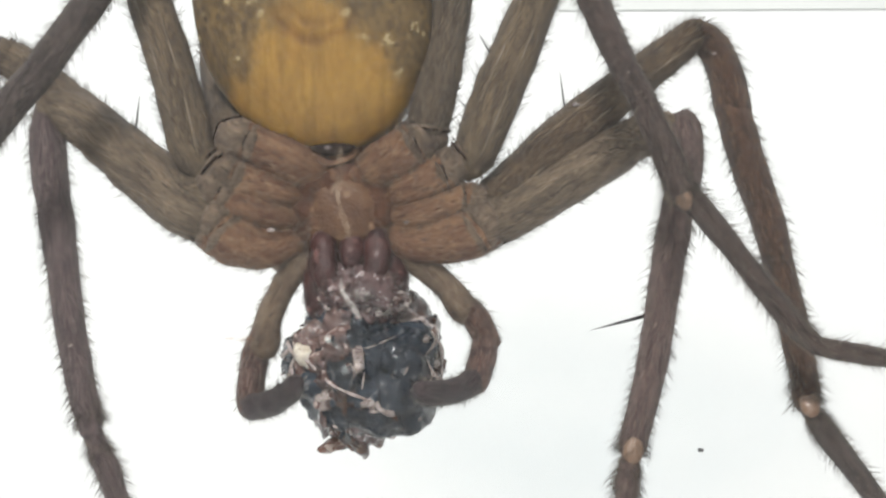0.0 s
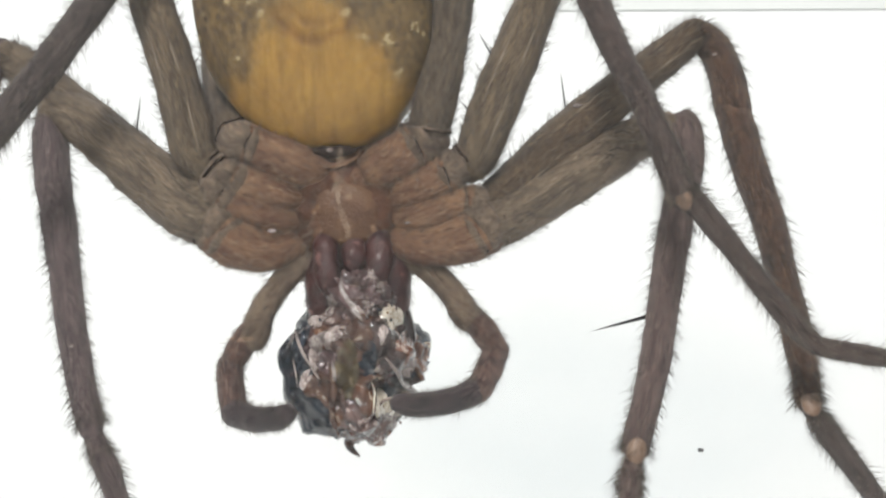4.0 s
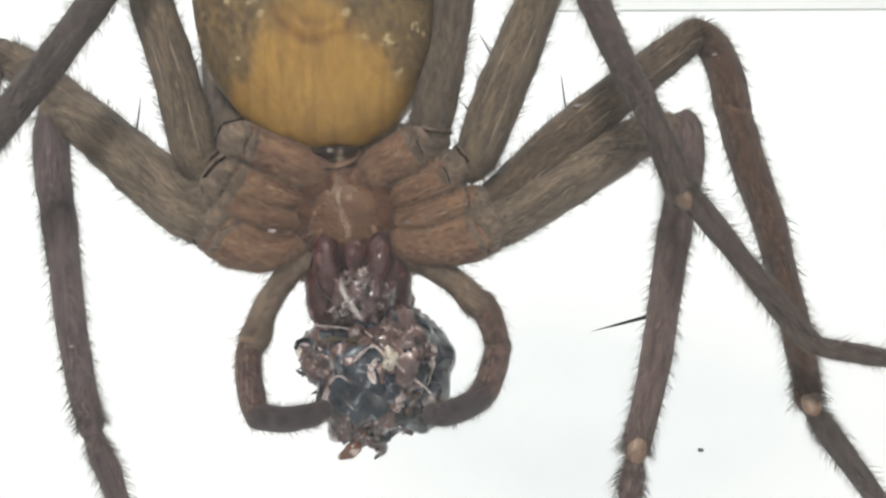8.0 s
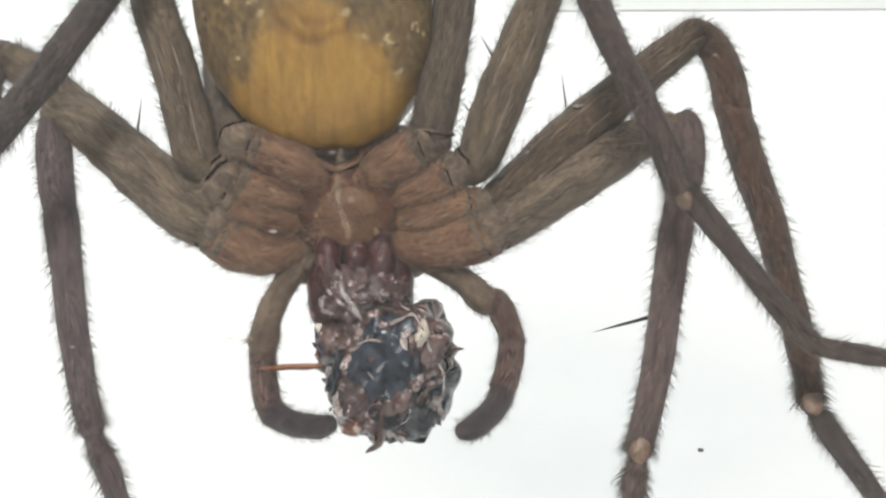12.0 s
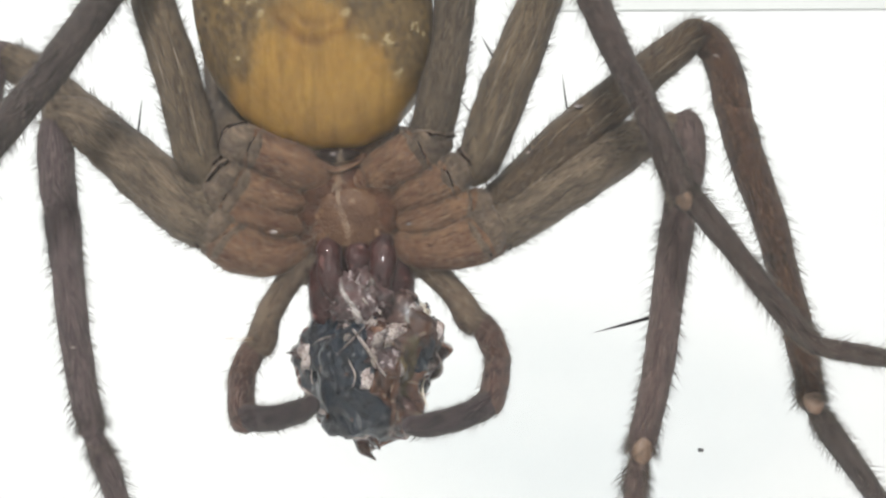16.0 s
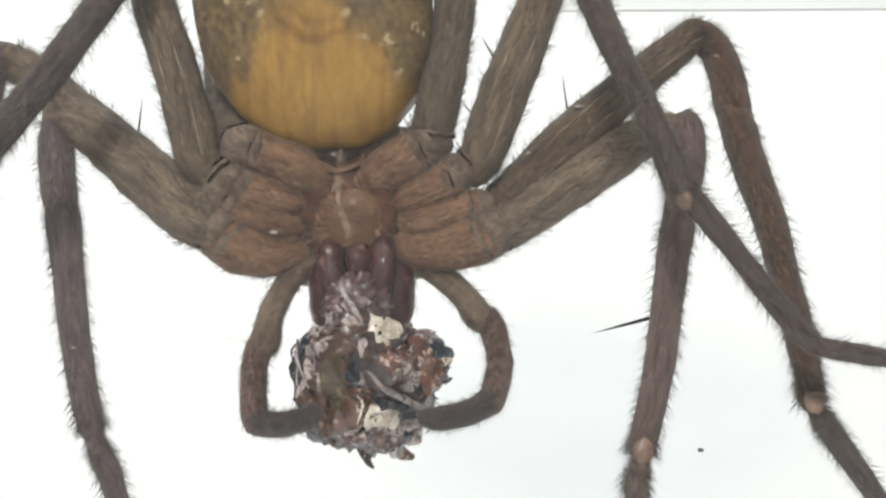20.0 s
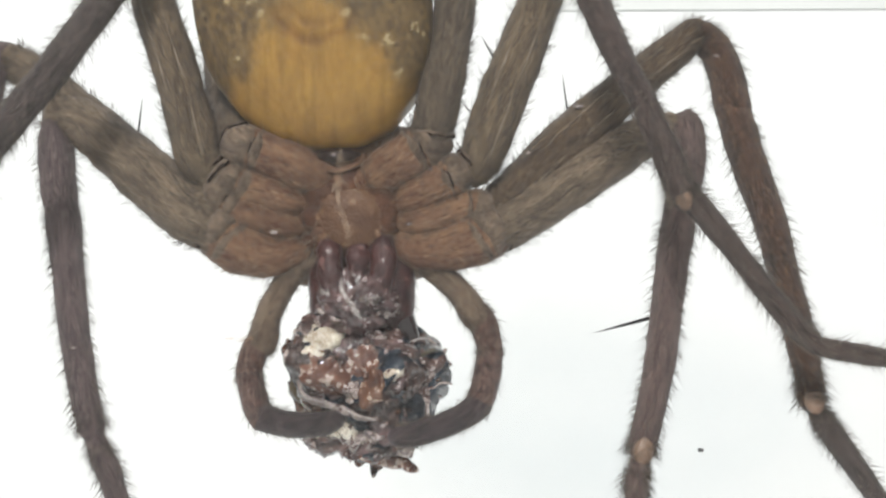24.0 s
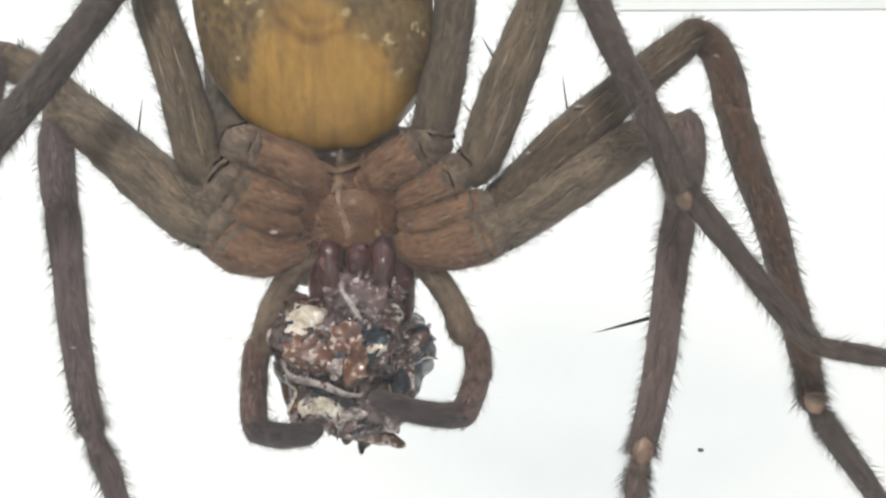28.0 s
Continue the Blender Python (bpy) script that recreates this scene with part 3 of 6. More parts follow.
build_leg('grey-brown hairy front leg bent down at the knee',
    [(-1.97, 5.20, 50.27, 0.59), (-0.50, 4.80, 49.97, 0.77), (1.05, 4.60, 50.24, 0.92), (1.74, 4.80, 50.75, 0.95)],
    [
        ('femur', FEMUC, [(1.47, 4.80, 50.68, 0.87), (2.21, 5.00, 50.94, 1.00), (3.50, 5.60, 51.67, 1.01), (5.95, 6.80, 53.26, 0.99), (7.83, 7.80, 54.35, 0.86), (9.07, 8.00, 54.83, 0.62)]),
        ('patella', TIBIA, [(9.12, 8.00, 55.01, 0.44), (9.43, 7.80, 54.68, 0.73), (9.41, 7.20, 53.50, 0.70), (9.22, 6.70, 52.28, 0.62)]),
        ('tibia', TIBIA, [(9.23, 6.80, 52.46, 0.60), (8.87, 6.20, 50.87, 0.64), (8.63, 5.80, 49.81, 0.63), (8.25, 5.00, 47.73, 0.60), (7.82, 4.00, 45.73, 0.57), (7.25, 3.10, 43.81, 0.52), (7.04, 2.75, 43.06, 0.48), (6.97, 2.65, 42.71, 0.40)]),
        ('metatarsus', TIBIA, [(6.98, 2.70, 42.75, 0.32), (6.87, 2.50, 42.38, 0.36), (6.81, 2.40, 42.08, 0.41), (6.75, 2.20, 41.72, 0.43), (6.66, 2.00, 41.21, 0.39), (6.25, 1.00, 39.09, 0.36)]),
        ('tarsus', TIBIA, [(5.82, 1.10, 39.26, 0.38), (5.26, 0.70, 37.64, 0.32), (4.85, 0.50, 36.74, 0.23)]),
    ],
    [(-0.22, 0.24), (-0.10, 0.00), (-0.08, 0.00), (-0.36, 0.00), (-0.28, 0.00), (0.00, 0.00)])
build_leg('reddish-brown hairy leg with a high arched knee',
    [(-1.93, 5.20, 50.98, 0.46), (-0.71, 4.80, 51.12, 0.66), (0.91, 4.70, 51.56, 0.64), (1.50, 4.90, 51.53, 0.58)],
    [
        ('femur', FEMUB, [(1.54, 4.90, 51.39, 0.58), (2.17, 5.20, 51.61, 0.86), (3.53, 6.00, 52.91, 0.93), (5.10, 6.90, 54.43, 0.93), (7.31, 8.00, 56.36, 0.84), (8.85, 8.70, 57.62, 0.74), (9.98, 9.00, 58.50, 0.67), (10.25, 9.00, 58.57, 0.49)]),
        ('patella', TIBIB, [(10.03, 9.00, 58.75, 0.45), (10.61, 9.00, 58.27, 0.63), (11.09, 8.60, 57.21, 0.69), (11.41, 8.20, 55.34, 0.73)]),
        ('tibia', TIBIB, [(11.36, 8.20, 55.52, 0.69), (11.91, 7.40, 53.08, 0.70), (12.46, 6.40, 50.88, 0.62), (12.74, 5.40, 48.76, 0.59), (12.99, 4.40, 46.93, 0.56), (13.08, 3.60, 45.57, 0.51), (13.07, 3.20, 44.80, 0.48), (13.12, 3.00, 44.42, 0.40)]),
        ('metatarsus', DARKM, [(13.12, 3.00, 44.46, 0.32), (13.33, 2.95, 44.13, 0.34), (13.48, 2.80, 43.83, 0.40), (13.71, 2.60, 43.43, 0.44), (14.17, 2.30, 42.73, 0.41), (14.97, 1.60, 41.38, 0.37), (15.61, 0.90, 40.17, 0.33)]),
        ('tarsus', DARKM, [(15.55, 0.90, 40.07, 0.33), (16.27, 0.60, 38.81, 0.29), (16.71, 0.50, 38.07, 0.21)]),
    ],
    [(-0.22, 0.24), (0.00, -0.02), (0.00, -0.02), (-0.16, -0.10), (0.00, 0.00), (0.00, 0.00)])
build_leg('dark brown leg crossing over the front legs',
    [(-1.98, 5.20, 51.60, 0.42), (-1.12, 4.80, 51.95, 0.68), (0.12, 4.60, 52.52, 0.76), (0.64, 4.70, 52.82, 0.70)],
    [
        ('femur', FEMUR, [(1.12, 4.70, 52.59, 0.54), (1.41, 4.80, 53.38, 0.83), (2.08, 5.40, 55.27, 0.92), (2.92, 6.20, 57.38, 0.92), (3.74, 6.90, 59.53, 0.82), (4.51, 7.60, 61.63, 0.74), (4.86, 7.80, 62.99, 0.57)]),
        ('patella', DARKL, [(4.64, 7.80, 63.10, 0.48), (5.00, 7.00, 62.15, 0.74), (5.04, 5.20, 60.48, 0.75)]),
        ('tibia', DARKL, [(5.00, 5.40, 60.73, 0.61), (5.45, 4.00, 59.00, 0.57), (6.23, 2.90, 56.81, 0.52), (7.06, 2.30, 54.95, 0.49), (7.77, 2.10, 53.36, 0.53), (8.17, 1.90, 52.07, 0.51), (8.33, 1.90, 51.58, 0.37)]),
        ('metatarsus', DARKL, [(8.25, 2.00, 52.17, 0.35), (8.76, 1.90, 51.58, 0.45), (10.02, 1.60, 49.96, 0.39), (10.92, 1.30, 48.71, 0.39), (11.91, 1.00, 47.43, 0.38), (12.64, 0.80, 46.74, 0.32)]),
        ('tarsus', DARKL, [(12.52, 0.80, 46.77, 0.31), (13.26, 0.70, 46.59, 0.34), (14.37, 0.60, 46.41, 0.34), (15.29, 0.50, 46.26, 0.27)]),
    ],
    [(-0.22, 0.24), (-0.06, 0.06), (0.00, 0.00), (0.00, 0.00), (0.00, 0.00), (0.00, 0.00)])
build_leg('grey-brown hind leg reaching up past the abdomen',
    [(-2.80, 5.10, 52.55, 0.62), (-1.80, 4.80, 53.05, 0.88), (-1.00, 4.70, 53.52, 0.86), (-0.46, 4.85, 53.85, 0.75)],
    [
        ('femur', FEMUD, [(-0.67, 4.90, 53.60, 0.54), (-0.41, 4.80, 54.27, 0.77), (0.04, 5.20, 56.50, 0.82), (0.47, 6.20, 59.40, 0.79), (0.79, 7.60, 63.60, 0.74), (0.88, 7.80, 65.41, 0.57)]),
        ('patella', FEMUR, [(0.79, 7.80, 65.19, 0.48), (1.05, 7.60, 66.01, 0.70), (1.16, 6.60, 67.43, 0.69)]),
        ('tibia', DARKL, [(1.16, 6.70, 67.25, 0.65), (1.36, 4.60, 69.44, 0.66), (1.31, 2.60, 71.44, 0.56)]),
        ('metatarsus', DARKL, [(1.31, 2.70, 71.29, 0.48), (1.08, 1.40, 73.61, 0.43), (0.98, 0.90, 74.89, 0.34)]),
        ('tarsus', DARKL, [(0.98, 0.90, 74.70, 0.33), (0.87, 0.60, 76.06, 0.29), (0.83, 0.50, 76.76, 0.21)]),
    ],
    [(-0.18, 0.20), (-0.08, 0.08), (-0.04, 0.00), (0.00, 0.00), (0.00, 0.00), (0.00, 0.00)])
build_leg('purplish-brown hairy front leg bent down at the knee',
    [(-5.00, 5.20, 50.15, 0.59), (-6.31, 4.80, 49.74, 0.79), (-7.52, 4.60, 50.08, 0.97), (-8.22, 4.80, 50.75, 0.95)],
    [
        ('femur', FEMUC, [(-7.97, 4.80, 50.75, 0.87), (-9.14, 5.00, 51.10, 1.00), (-10.43, 5.70, 52.03, 1.01), (-12.62, 6.90, 53.85, 0.99), (-14.27, 7.80, 55.08, 0.88), (-15.27, 8.00, 55.25, 0.62)]),
        ('patella', TIBIC, [(-14.99, 8.00, 55.21, 0.49), (-15.04, 7.80, 54.53, 0.68), (-14.90, 7.30, 53.07, 0.70), (-14.61, 6.80, 51.75, 0.67)]),
        ('tibia', TIBIC, [(-14.65, 6.90, 51.97, 0.65), (-14.31, 6.20, 50.66, 0.66), (-13.87, 5.30, 48.76, 0.59), (-13.37, 4.30, 46.73, 0.55), (-12.81, 3.40, 44.78, 0.52), (-12.47, 2.90, 43.93, 0.48), (-12.32, 2.70, 43.50, 0.40)]),
        ('metatarsus', TIBIC, [(-12.30, 2.70, 43.50, 0.32), (-12.13, 2.50, 43.13, 0.36), (-11.97, 2.40, 42.81, 0.41), (-11.72, 2.20, 42.45, 0.43), (-11.48, 2.00, 41.89, 0.41), (-11.07, 1.70, 40.97, 0.39), (-10.49, 1.10, 39.55, 0.35)]),
        ('tarsus', TIBIC, [(-10.71, 1.20, 39.81, 0.37), (-10.27, 0.70, 38.40, 0.30), (-10.09, 0.50, 37.60, 0.21)]),
    ],
    [(-0.22, 0.30), (-0.36, 0.28), (-0.30, 0.16), (-0.02, 0.04), (0.00, 0.00), (0.00, 0.00)])
build_leg('grey-brown hairy leg with a high arched knee',
    [(-5.00, 5.20, 50.85, 0.46), (-6.10, 4.80, 51.00, 0.68), (-7.54, 4.70, 51.50, 0.77), (-8.29, 4.90, 51.92, 0.83)],
    [
        ('femur', FEMUC, [(-8.15, 4.90, 52.00, 0.75), (-9.08, 5.20, 51.74, 0.84), (-10.49, 6.00, 52.57, 0.87), (-12.74, 7.40, 54.19, 0.89), (-14.54, 8.40, 55.56, 0.84), (-15.88, 8.80, 56.61, 0.81), (-16.84, 9.00, 57.28, 0.76), (-17.45, 9.00, 57.62, 0.63)]),
        ('patella', TIBIC, [(-17.29, 9.00, 57.94, 0.45), (-17.74, 8.80, 57.37, 0.58), (-17.97, 8.40, 56.03, 0.62), (-18.05, 8.00, 54.44, 0.62)]),
        ('tibia', TIBIC, [(-17.97, 8.00, 54.66, 0.66), (-18.03, 6.60, 51.31, 0.73), (-17.96, 4.60, 47.54, 0.68), (-17.85, 3.20, 45.00, 0.48)]),
        ('metatarsus', TIBIC, [(-17.83, 3.20, 45.20, 0.44), (-17.80, 2.00, 42.97, 0.47), (-17.87, 0.90, 40.65, 0.34)]),
        ('tarsus', TIBIC, [(-17.89, 1.00, 40.78, 0.33), (-18.04, 0.60, 39.19, 0.29), (-18.13, 0.50, 38.45, 0.21)]),
    ],
    [(-0.22, 0.30), (-0.30, 0.24), (-0.20, 0.16), (0.00, 0.00), (0.00, 0.00), (0.00, 0.00)])
build_leg('dark grey-brown leg crossing over the front legs',
    [(-4.88, 5.20, 51.60, 0.42), (-5.79, 4.80, 51.78, 0.68), (-7.12, 4.70, 52.15, 0.78), (-7.97, 4.80, 52.45, 0.79)],
    [
        ('femur', FEMUR, [(-8.28, 4.80, 52.41, 0.54), (-8.98, 4.90, 53.35, 0.81), (-9.49, 5.40, 55.06, 0.86), (-10.28, 6.20, 57.38, 0.85), (-11.11, 6.90, 59.53, 0.82), (-11.70, 7.60, 61.41, 0.74), (-11.96, 7.80, 62.77, 0.57)]),
        ('patella', DARKL, [(-11.74, 7.80, 62.88, 0.48), (-11.89, 7.00, 61.93, 0.74), (-11.90, 5.20, 60.48, 0.77)]),
        ('tibia', DARKM, [(-11.50, 5.00, 60.48, 0.62), (-12.22, 3.80, 58.97, 0.61), (-13.42, 2.80, 56.79, 0.60), (-14.83, 2.20, 54.74, 0.59), (-15.65, 2.00, 53.64, 0.55), (-16.01, 1.90, 53.15, 0.43)]),
        ('metatarsus', DARKL, [(-15.81, 1.90, 53.50, 0.43), (-16.78, 1.60, 52.16, 0.52), (-18.14, 1.10, 50.21, 0.46), (-18.88, 0.80, 49.06, 0.36)]),
        ('tarsus', DARKL, [(-18.78, 0.80, 49.16, 0.34), (-19.75, 0.60, 48.12, 0.30), (-20.18, 0.50, 47.65, 0.21)]),
    ],
    [(-0.22, 0.30), (-0.16, 0.10), (-0.36, 0.10), (-0.36, 0.10), (-0.16, 0.00), (0.00, 0.00)])
build_leg('grey-brown hind leg tucked beside the abdomen',
    [(-4.12, 5.10, 52.52, 0.62), (-5.28, 4.80, 52.98, 0.84), (-6.51, 4.72, 53.48, 0.82), (-7.46, 4.85, 53.85, 0.76)],
    [
        ('femur', FEMUC, [(-7.15, 4.90, 53.72, 0.58), (-7.78, 5.60, 54.28, 0.78), (-8.26, 7.20, 55.46, 0.80), (-8.65, 8.80, 57.19, 0.83), (-8.88, 10.00, 59.41, 0.82), (-9.15, 10.80, 63.03, 0.77), (-9.27, 10.80, 66.28, 0.60)]),
        ('patella', FEMUR, [(-9.20, 10.80, 66.05, 0.51), (-9.32, 10.40, 66.86, 0.69), (-9.26, 9.00, 68.23, 0.70)]),
        ('tibia', DARKL, [(-9.28, 9.10, 68.04, 0.65), (-9.26, 6.20, 70.07, 0.66), (-9.08, 3.00, 71.62, 0.52)]),
        ('metatarsus', DARKL, [(-9.08, 3.10, 71.46, 0.46), (-8.93, 1.40, 73.61, 0.41), (-8.91, 0.90, 74.89, 0.34)]),
        ('tarsus', DARKL, [(-8.91, 0.90, 74.70, 0.33), (-8.93, 0.60, 76.06, 0.29), (-8.95, 0.50, 76.76, 0.21)]),
    ],
    [(-0.20, 0.24), (-0.08, 0.08), (-0.04, 0.00), (0.00, 0.00), (0.00, 0.00), (0.00, 0.00)])


def spine_on(leg_index, base, tip, thick=0.035):
    """A stiff black spine; base and tip in millimetres."""
    leg = [o for o in spider.children if o.name.split(".")[0] == "leg"][leg_index]
    b, t = Vector(base), Vector(tip)
    v, fc = hair(b, t - b, (t - b).length, thick)
    ob = part("spine", (v, fc, [0] * len(fc)), [SPINE], leg, "thin black spine", base)
    SHIFT[ob] = ((-0.1, 0.1), (-0.1, 0.1), base, tip)


comb = []
for k in range(30):
    g, row = (k % 15) / 14, k // 15
    a = Vector((5.75, 5.70, 53.95)).lerp(Vector((7.55, 6.55, 54.85)), g) + Vector((0.30, 0, -0.42)) * row
    e = Vector((0.9, -0.06, -0.12 + 0.35 * math.sin(k * 2.3)))
    v, fc = hair(a, e, 0.55 + 0.16 * math.sin(k * 1.7), 0.034, Vector((0, 0, 0.12)))
    comb.append((v, fc, [(k + row) % 2] * len(fc)))
leg = [o for o in spider.children if o.name.split(".")[0] == "leg"][0]
ob = part("comb_hairs", joined(*comb), [HAIR, PALE_HAIR], leg, "row of stiff hairs on the femur", (5.89, 5.85, 53.79))
SHIFT[ob] = ((-0.1, 0.08), (-0.1, 0.0), (5.89, 5.85, 53.79), (7.41, 6.75, 54.72))
spine_on(0, (7.62, 5.00, 47.44), (5.33, 3.80, 46.95), 0.085)
spine_on(1, (4.73, 6.60, 55.35), (4.45, 5.60, 56.60), 0.05)
spine_on(2, (1.93, 6.00, 57.16), (1.38, 5.20, 57.97), 0.05)
spine_on(2, (1.09, 5.40, 55.02), (0.64, 4.80, 55.46), 0.04)
spine_on(5, (-11.54, 6.40, 54.47), (-11.17, 5.40, 55.69), 0.05)

def spot_on(leg_index, place, size):
    leg = [o for o in spider.children if o.name.split(".")[0] == "leg"][leg_index]
    ob = part("pale_spot", blob(place, (size * 1.25, size * 0.4, size * 0.5), 18, 12, 2.0, size * 0.7, 0.5, place[0]), [TISSUE], leg, "small whitish spot or painted glint", place)
    SHIFT[ob] = ((-0.1, 0.08), (-0.1, 0.08), place, (place[0] + 1, place[1], place[2]))


spot_on(1, (5.14, 6.42, 55.40), 0.13)
spot_on(1, (3.18, 5.50, 53.58), 0.08)
spot_on(5, (-12.07, 6.75, 54.48), 0.13)
spot_on(5, (-9.90, 5.35, 52.79), 0.1)
spot_on(4, (-13.28, 3.65, 46.45), 0.09)
spot_on(1, (10.70, 8.10, 57.58), 0.09)
spot_on(2, (6.57, 2.20, 56.08), 0.07)

# glints on the hips, put in as small pale blobs
spot_on(4, (-6.14, 4.14, 50.61), 0.12)
spot_on(0, (-1.23, 4.17, 50.90), 0.09)
spot_on(2, (-0.45, 4.10, 52.88), 0.06)
spot_on(5, (-7.31, 4.04, 52.43), 0.07)
spot_on(0, (1.80, 4.05, 51.00), 0.09)
spot_on(3, (-0.86, 4.10, 54.19), 0.07)

# mouth parts
FANGS = {}
for sx, x0 in ((-1, -4.06), (1, -1.94)):
    pts = [(x0 + sx * 0.05, 5.7, 50.02, 0.62), (x0 + sx * 0.1, 5.4, 49.56, 0.74), (x0 + sx * 0.14, 5.25, 48.78, 0.78), (x0 + sx * 0.12, 5.2, 47.84, 0.74), (x0 - sx * 0.05, 5.3, 47.15, 0.58)]
    jaw = part("chelicera", joined(tube(pts, 24, 30, 0.95, 0.06), coat(pts, 260, 0.4, 0.010, 1)), [JAW, HAIR], spider, "glossy dark red-brown jaw", pts[0][:3])
    SHIFT[jaw] = ((-0.22, 0.26), (-0.22, 0.26), pts[0], pts[-1])
    x, y, z = pts[-1][:3]
    hook = [(x + sx * 0.05, y, z + 0.40, 0.62), (x + sx * 0.1, y - 0.15, z - 0.15, 0.52), (x - sx * 0.2, y - 0.5, z - 0.95, 0.18), (x - sx * 0.75, y - 0.6, z - 1.2, 0.04)]
    FANGS[sx] = part("fang", tube(hook, 12, 16), [FANG], jaw, "black curved fang", hook[0][:3])


def build_palp(side, root):
    """A feeler: fixed stub at the mouth, then femur, patella, tibia and tarsus that swing."""
    palp = part("pedipalp", tube(root, 16, 8), [PALP], spider, "short brown feeler pressed to the prey")
    segs = {}
    s = side
    shape = {
        "femur": (PALP, [(0, 0, 0.75, 0.45), (s * 0.10, 0, 0.1, 0.48), (s * 0.20, 0, -1.0, 0.48), (s * 0.15, 0, -2.0, 0.50), (s * -0.04, 0, -2.75, 0.56), (s * -0.06, 0, -3.15, 0.51)]),
        "patella": (PALP_KNEE, [(0, 0, 0.38, 0.35), (s * 0.06, 0, 0.05, 0.47), (s * 0.09, 0, -0.5, 0.50), (s * 0.07, 0, -1.0, 0.48), (0, 0, -1.42, 0.45)]),
        "tibia": (PALP_TIBIA, [(0, 0, 0.22, 0.41), (s * 0.03, 0, -0.1, 0.48), (s * 0.07, 0, -0.8, 0.50), (s * 0.05, 0, -1.5, 0.50), (s * -0.05, 0, -2.0, 0.49)]),
        "tarsus": (PALP_TIP, [(s * -0.10, 0, 0.22, 0.40), (s * 0.02, 0, -0.12, 0.48), (s * 0.20, 0, -1.0, 0.47), (s * 0.25, 0, -1.9, 0.45), (s * 0.18, 0, -2.8, 0.42), (s * 0.02, 0, -3.42, 0.29)]),
    }
    for name, (skin, pts) in shape.items():
        long = -pts[-1][2]
        geo = joined(tube(pts, 20, 20, 0.95, 0.05), coat(pts, int(120 * long), 0.30, 0.0075, 1, 1.1), coat(pts, int(90 * long), 0.26, 0.007, 2, 1.4), coat(pts, int(18 * long), 0.46, 0.010, 1, 0.8))
        segs[name] = part(name, geo, [skin, HAIR, PALE_HAIR], palp)
    # tuft at the inner end of the femur
    tuft = []
    for k in range(16):
        q = Vector((-s * (0.40 + 0.04 * math.sin(k * 3.1)), -0.12 + 0.02 * k, -2.45 - 0.045 * k))
        v, fc = hair(q, Vector((-s * 0.55, 0.1 * math.sin(k), -0.8)), 0.38 + 0.1 * math.sin(k * 1.9), 0.009)
        tuft.append((v, fc, [0] * len(fc)))
    part("hair_tuft", joined(*tuft), [HAIR], segs["femur"], "tuft of fine hairs")
    # pale creases across the knee
    for k, (z, r) in enumerate(((-0.25, 0.455), (-0.55, 0.46))):
        run = [(math.sin(q) * r + s * 0.08, -math.cos(q) * r * 0.95, z - 0.10 * math.sin(q) * s, 0.022 if abs(q) < 0.7 else 0.008) for q in (-1.0, -0.5, 0.0, 0.5, 1.0)]
        part("crease", tube(run, 6, 14, 0.7, 0.4), [MEMBRANE], segs["patella"], "pale crease across the joint")
    return segs


palp_left = build_palp(-1, [(-4.19, 5.60, 49.81, 0.7), (-5.01, 5.30, 49.47, 0.58), (-5.22, 5.30, 49.23, 0.4)])
palp_right = build_palp(1, [(-1.98, 5.60, 49.81, 0.7), (-1.37, 5.30, 49.61, 0.58), (-1.08, 5.30, 49.37, 0.4)])

# ---- the prey, a chewed ball of insect shell and tissue ----
PREY_R = Vector((2.70, 2.46, 2.70))


def facing(turn, u, v):
    """Direction on the ball that looks at the panel when the ball is turned by that angle; u to the side, v up."""
    over = max(math.hypot(u, v), 1.0)
    u, v = u / over, v / over
    w = math.sqrt(max(1 - u * u - v * v, 0.0))
    return (pose(0, 0, 0, 0, 0, -turn).to_3x3() @ Vector((u, -w, v))).normalized()


# swellings and dents of the ball
LOBES = [(facing(0, 0.98, 0.3), 0.10, 7), (facing(0, -0.95, -0.1), 0.10, 7), (facing(0, 0.1, -0.98), 0.10, 9), (facing(-40, 0.95, 0.25), 0.12, 8), (facing(-60, -0.95, 0.1), 0.12, 7),
         (facing(-60, 0.97, 0.15), 0.10, 7), (facing(-120, 0.96, 0.2), 0.16, 12), (facing(-120, -0.95, -0.2), 0.08, 8), (facing(-120, 0.15, -0.98), 0.10, 14), (facing(60, 0.8, -0.6), 0.14, 9),
         (facing(60, -0.5, -0.85), 0.10, 9), (facing(104, -0.98, 0.1), -0.16, 14), (facing(104, 0.98, -0.2), -0.12, 14), (facing(-180, -0.6, 0.65), 0.10, 10), (facing(-180, -0.75, -0.65), 0.12, 10)]


def ball_radius(n):
    return 0.88 + 0.20 * noise.noise(n * 1.5 + Vector((4, 1, 2))) + 0.17 * noise.noise(n * 3.4) + 0.07 * noise.noise(n * 7.5) + sum(h * max(n.dot(d), 0.0) ** p for d, h, p in LOBES)


def surface(n, lift=1.0):
    """Place on the ball in the direction n."""
    return Vector((n.x * PREY_R.x, n.y * PREY_R.y, n.z * PREY_R.z)) * ball_radius(n) * lift


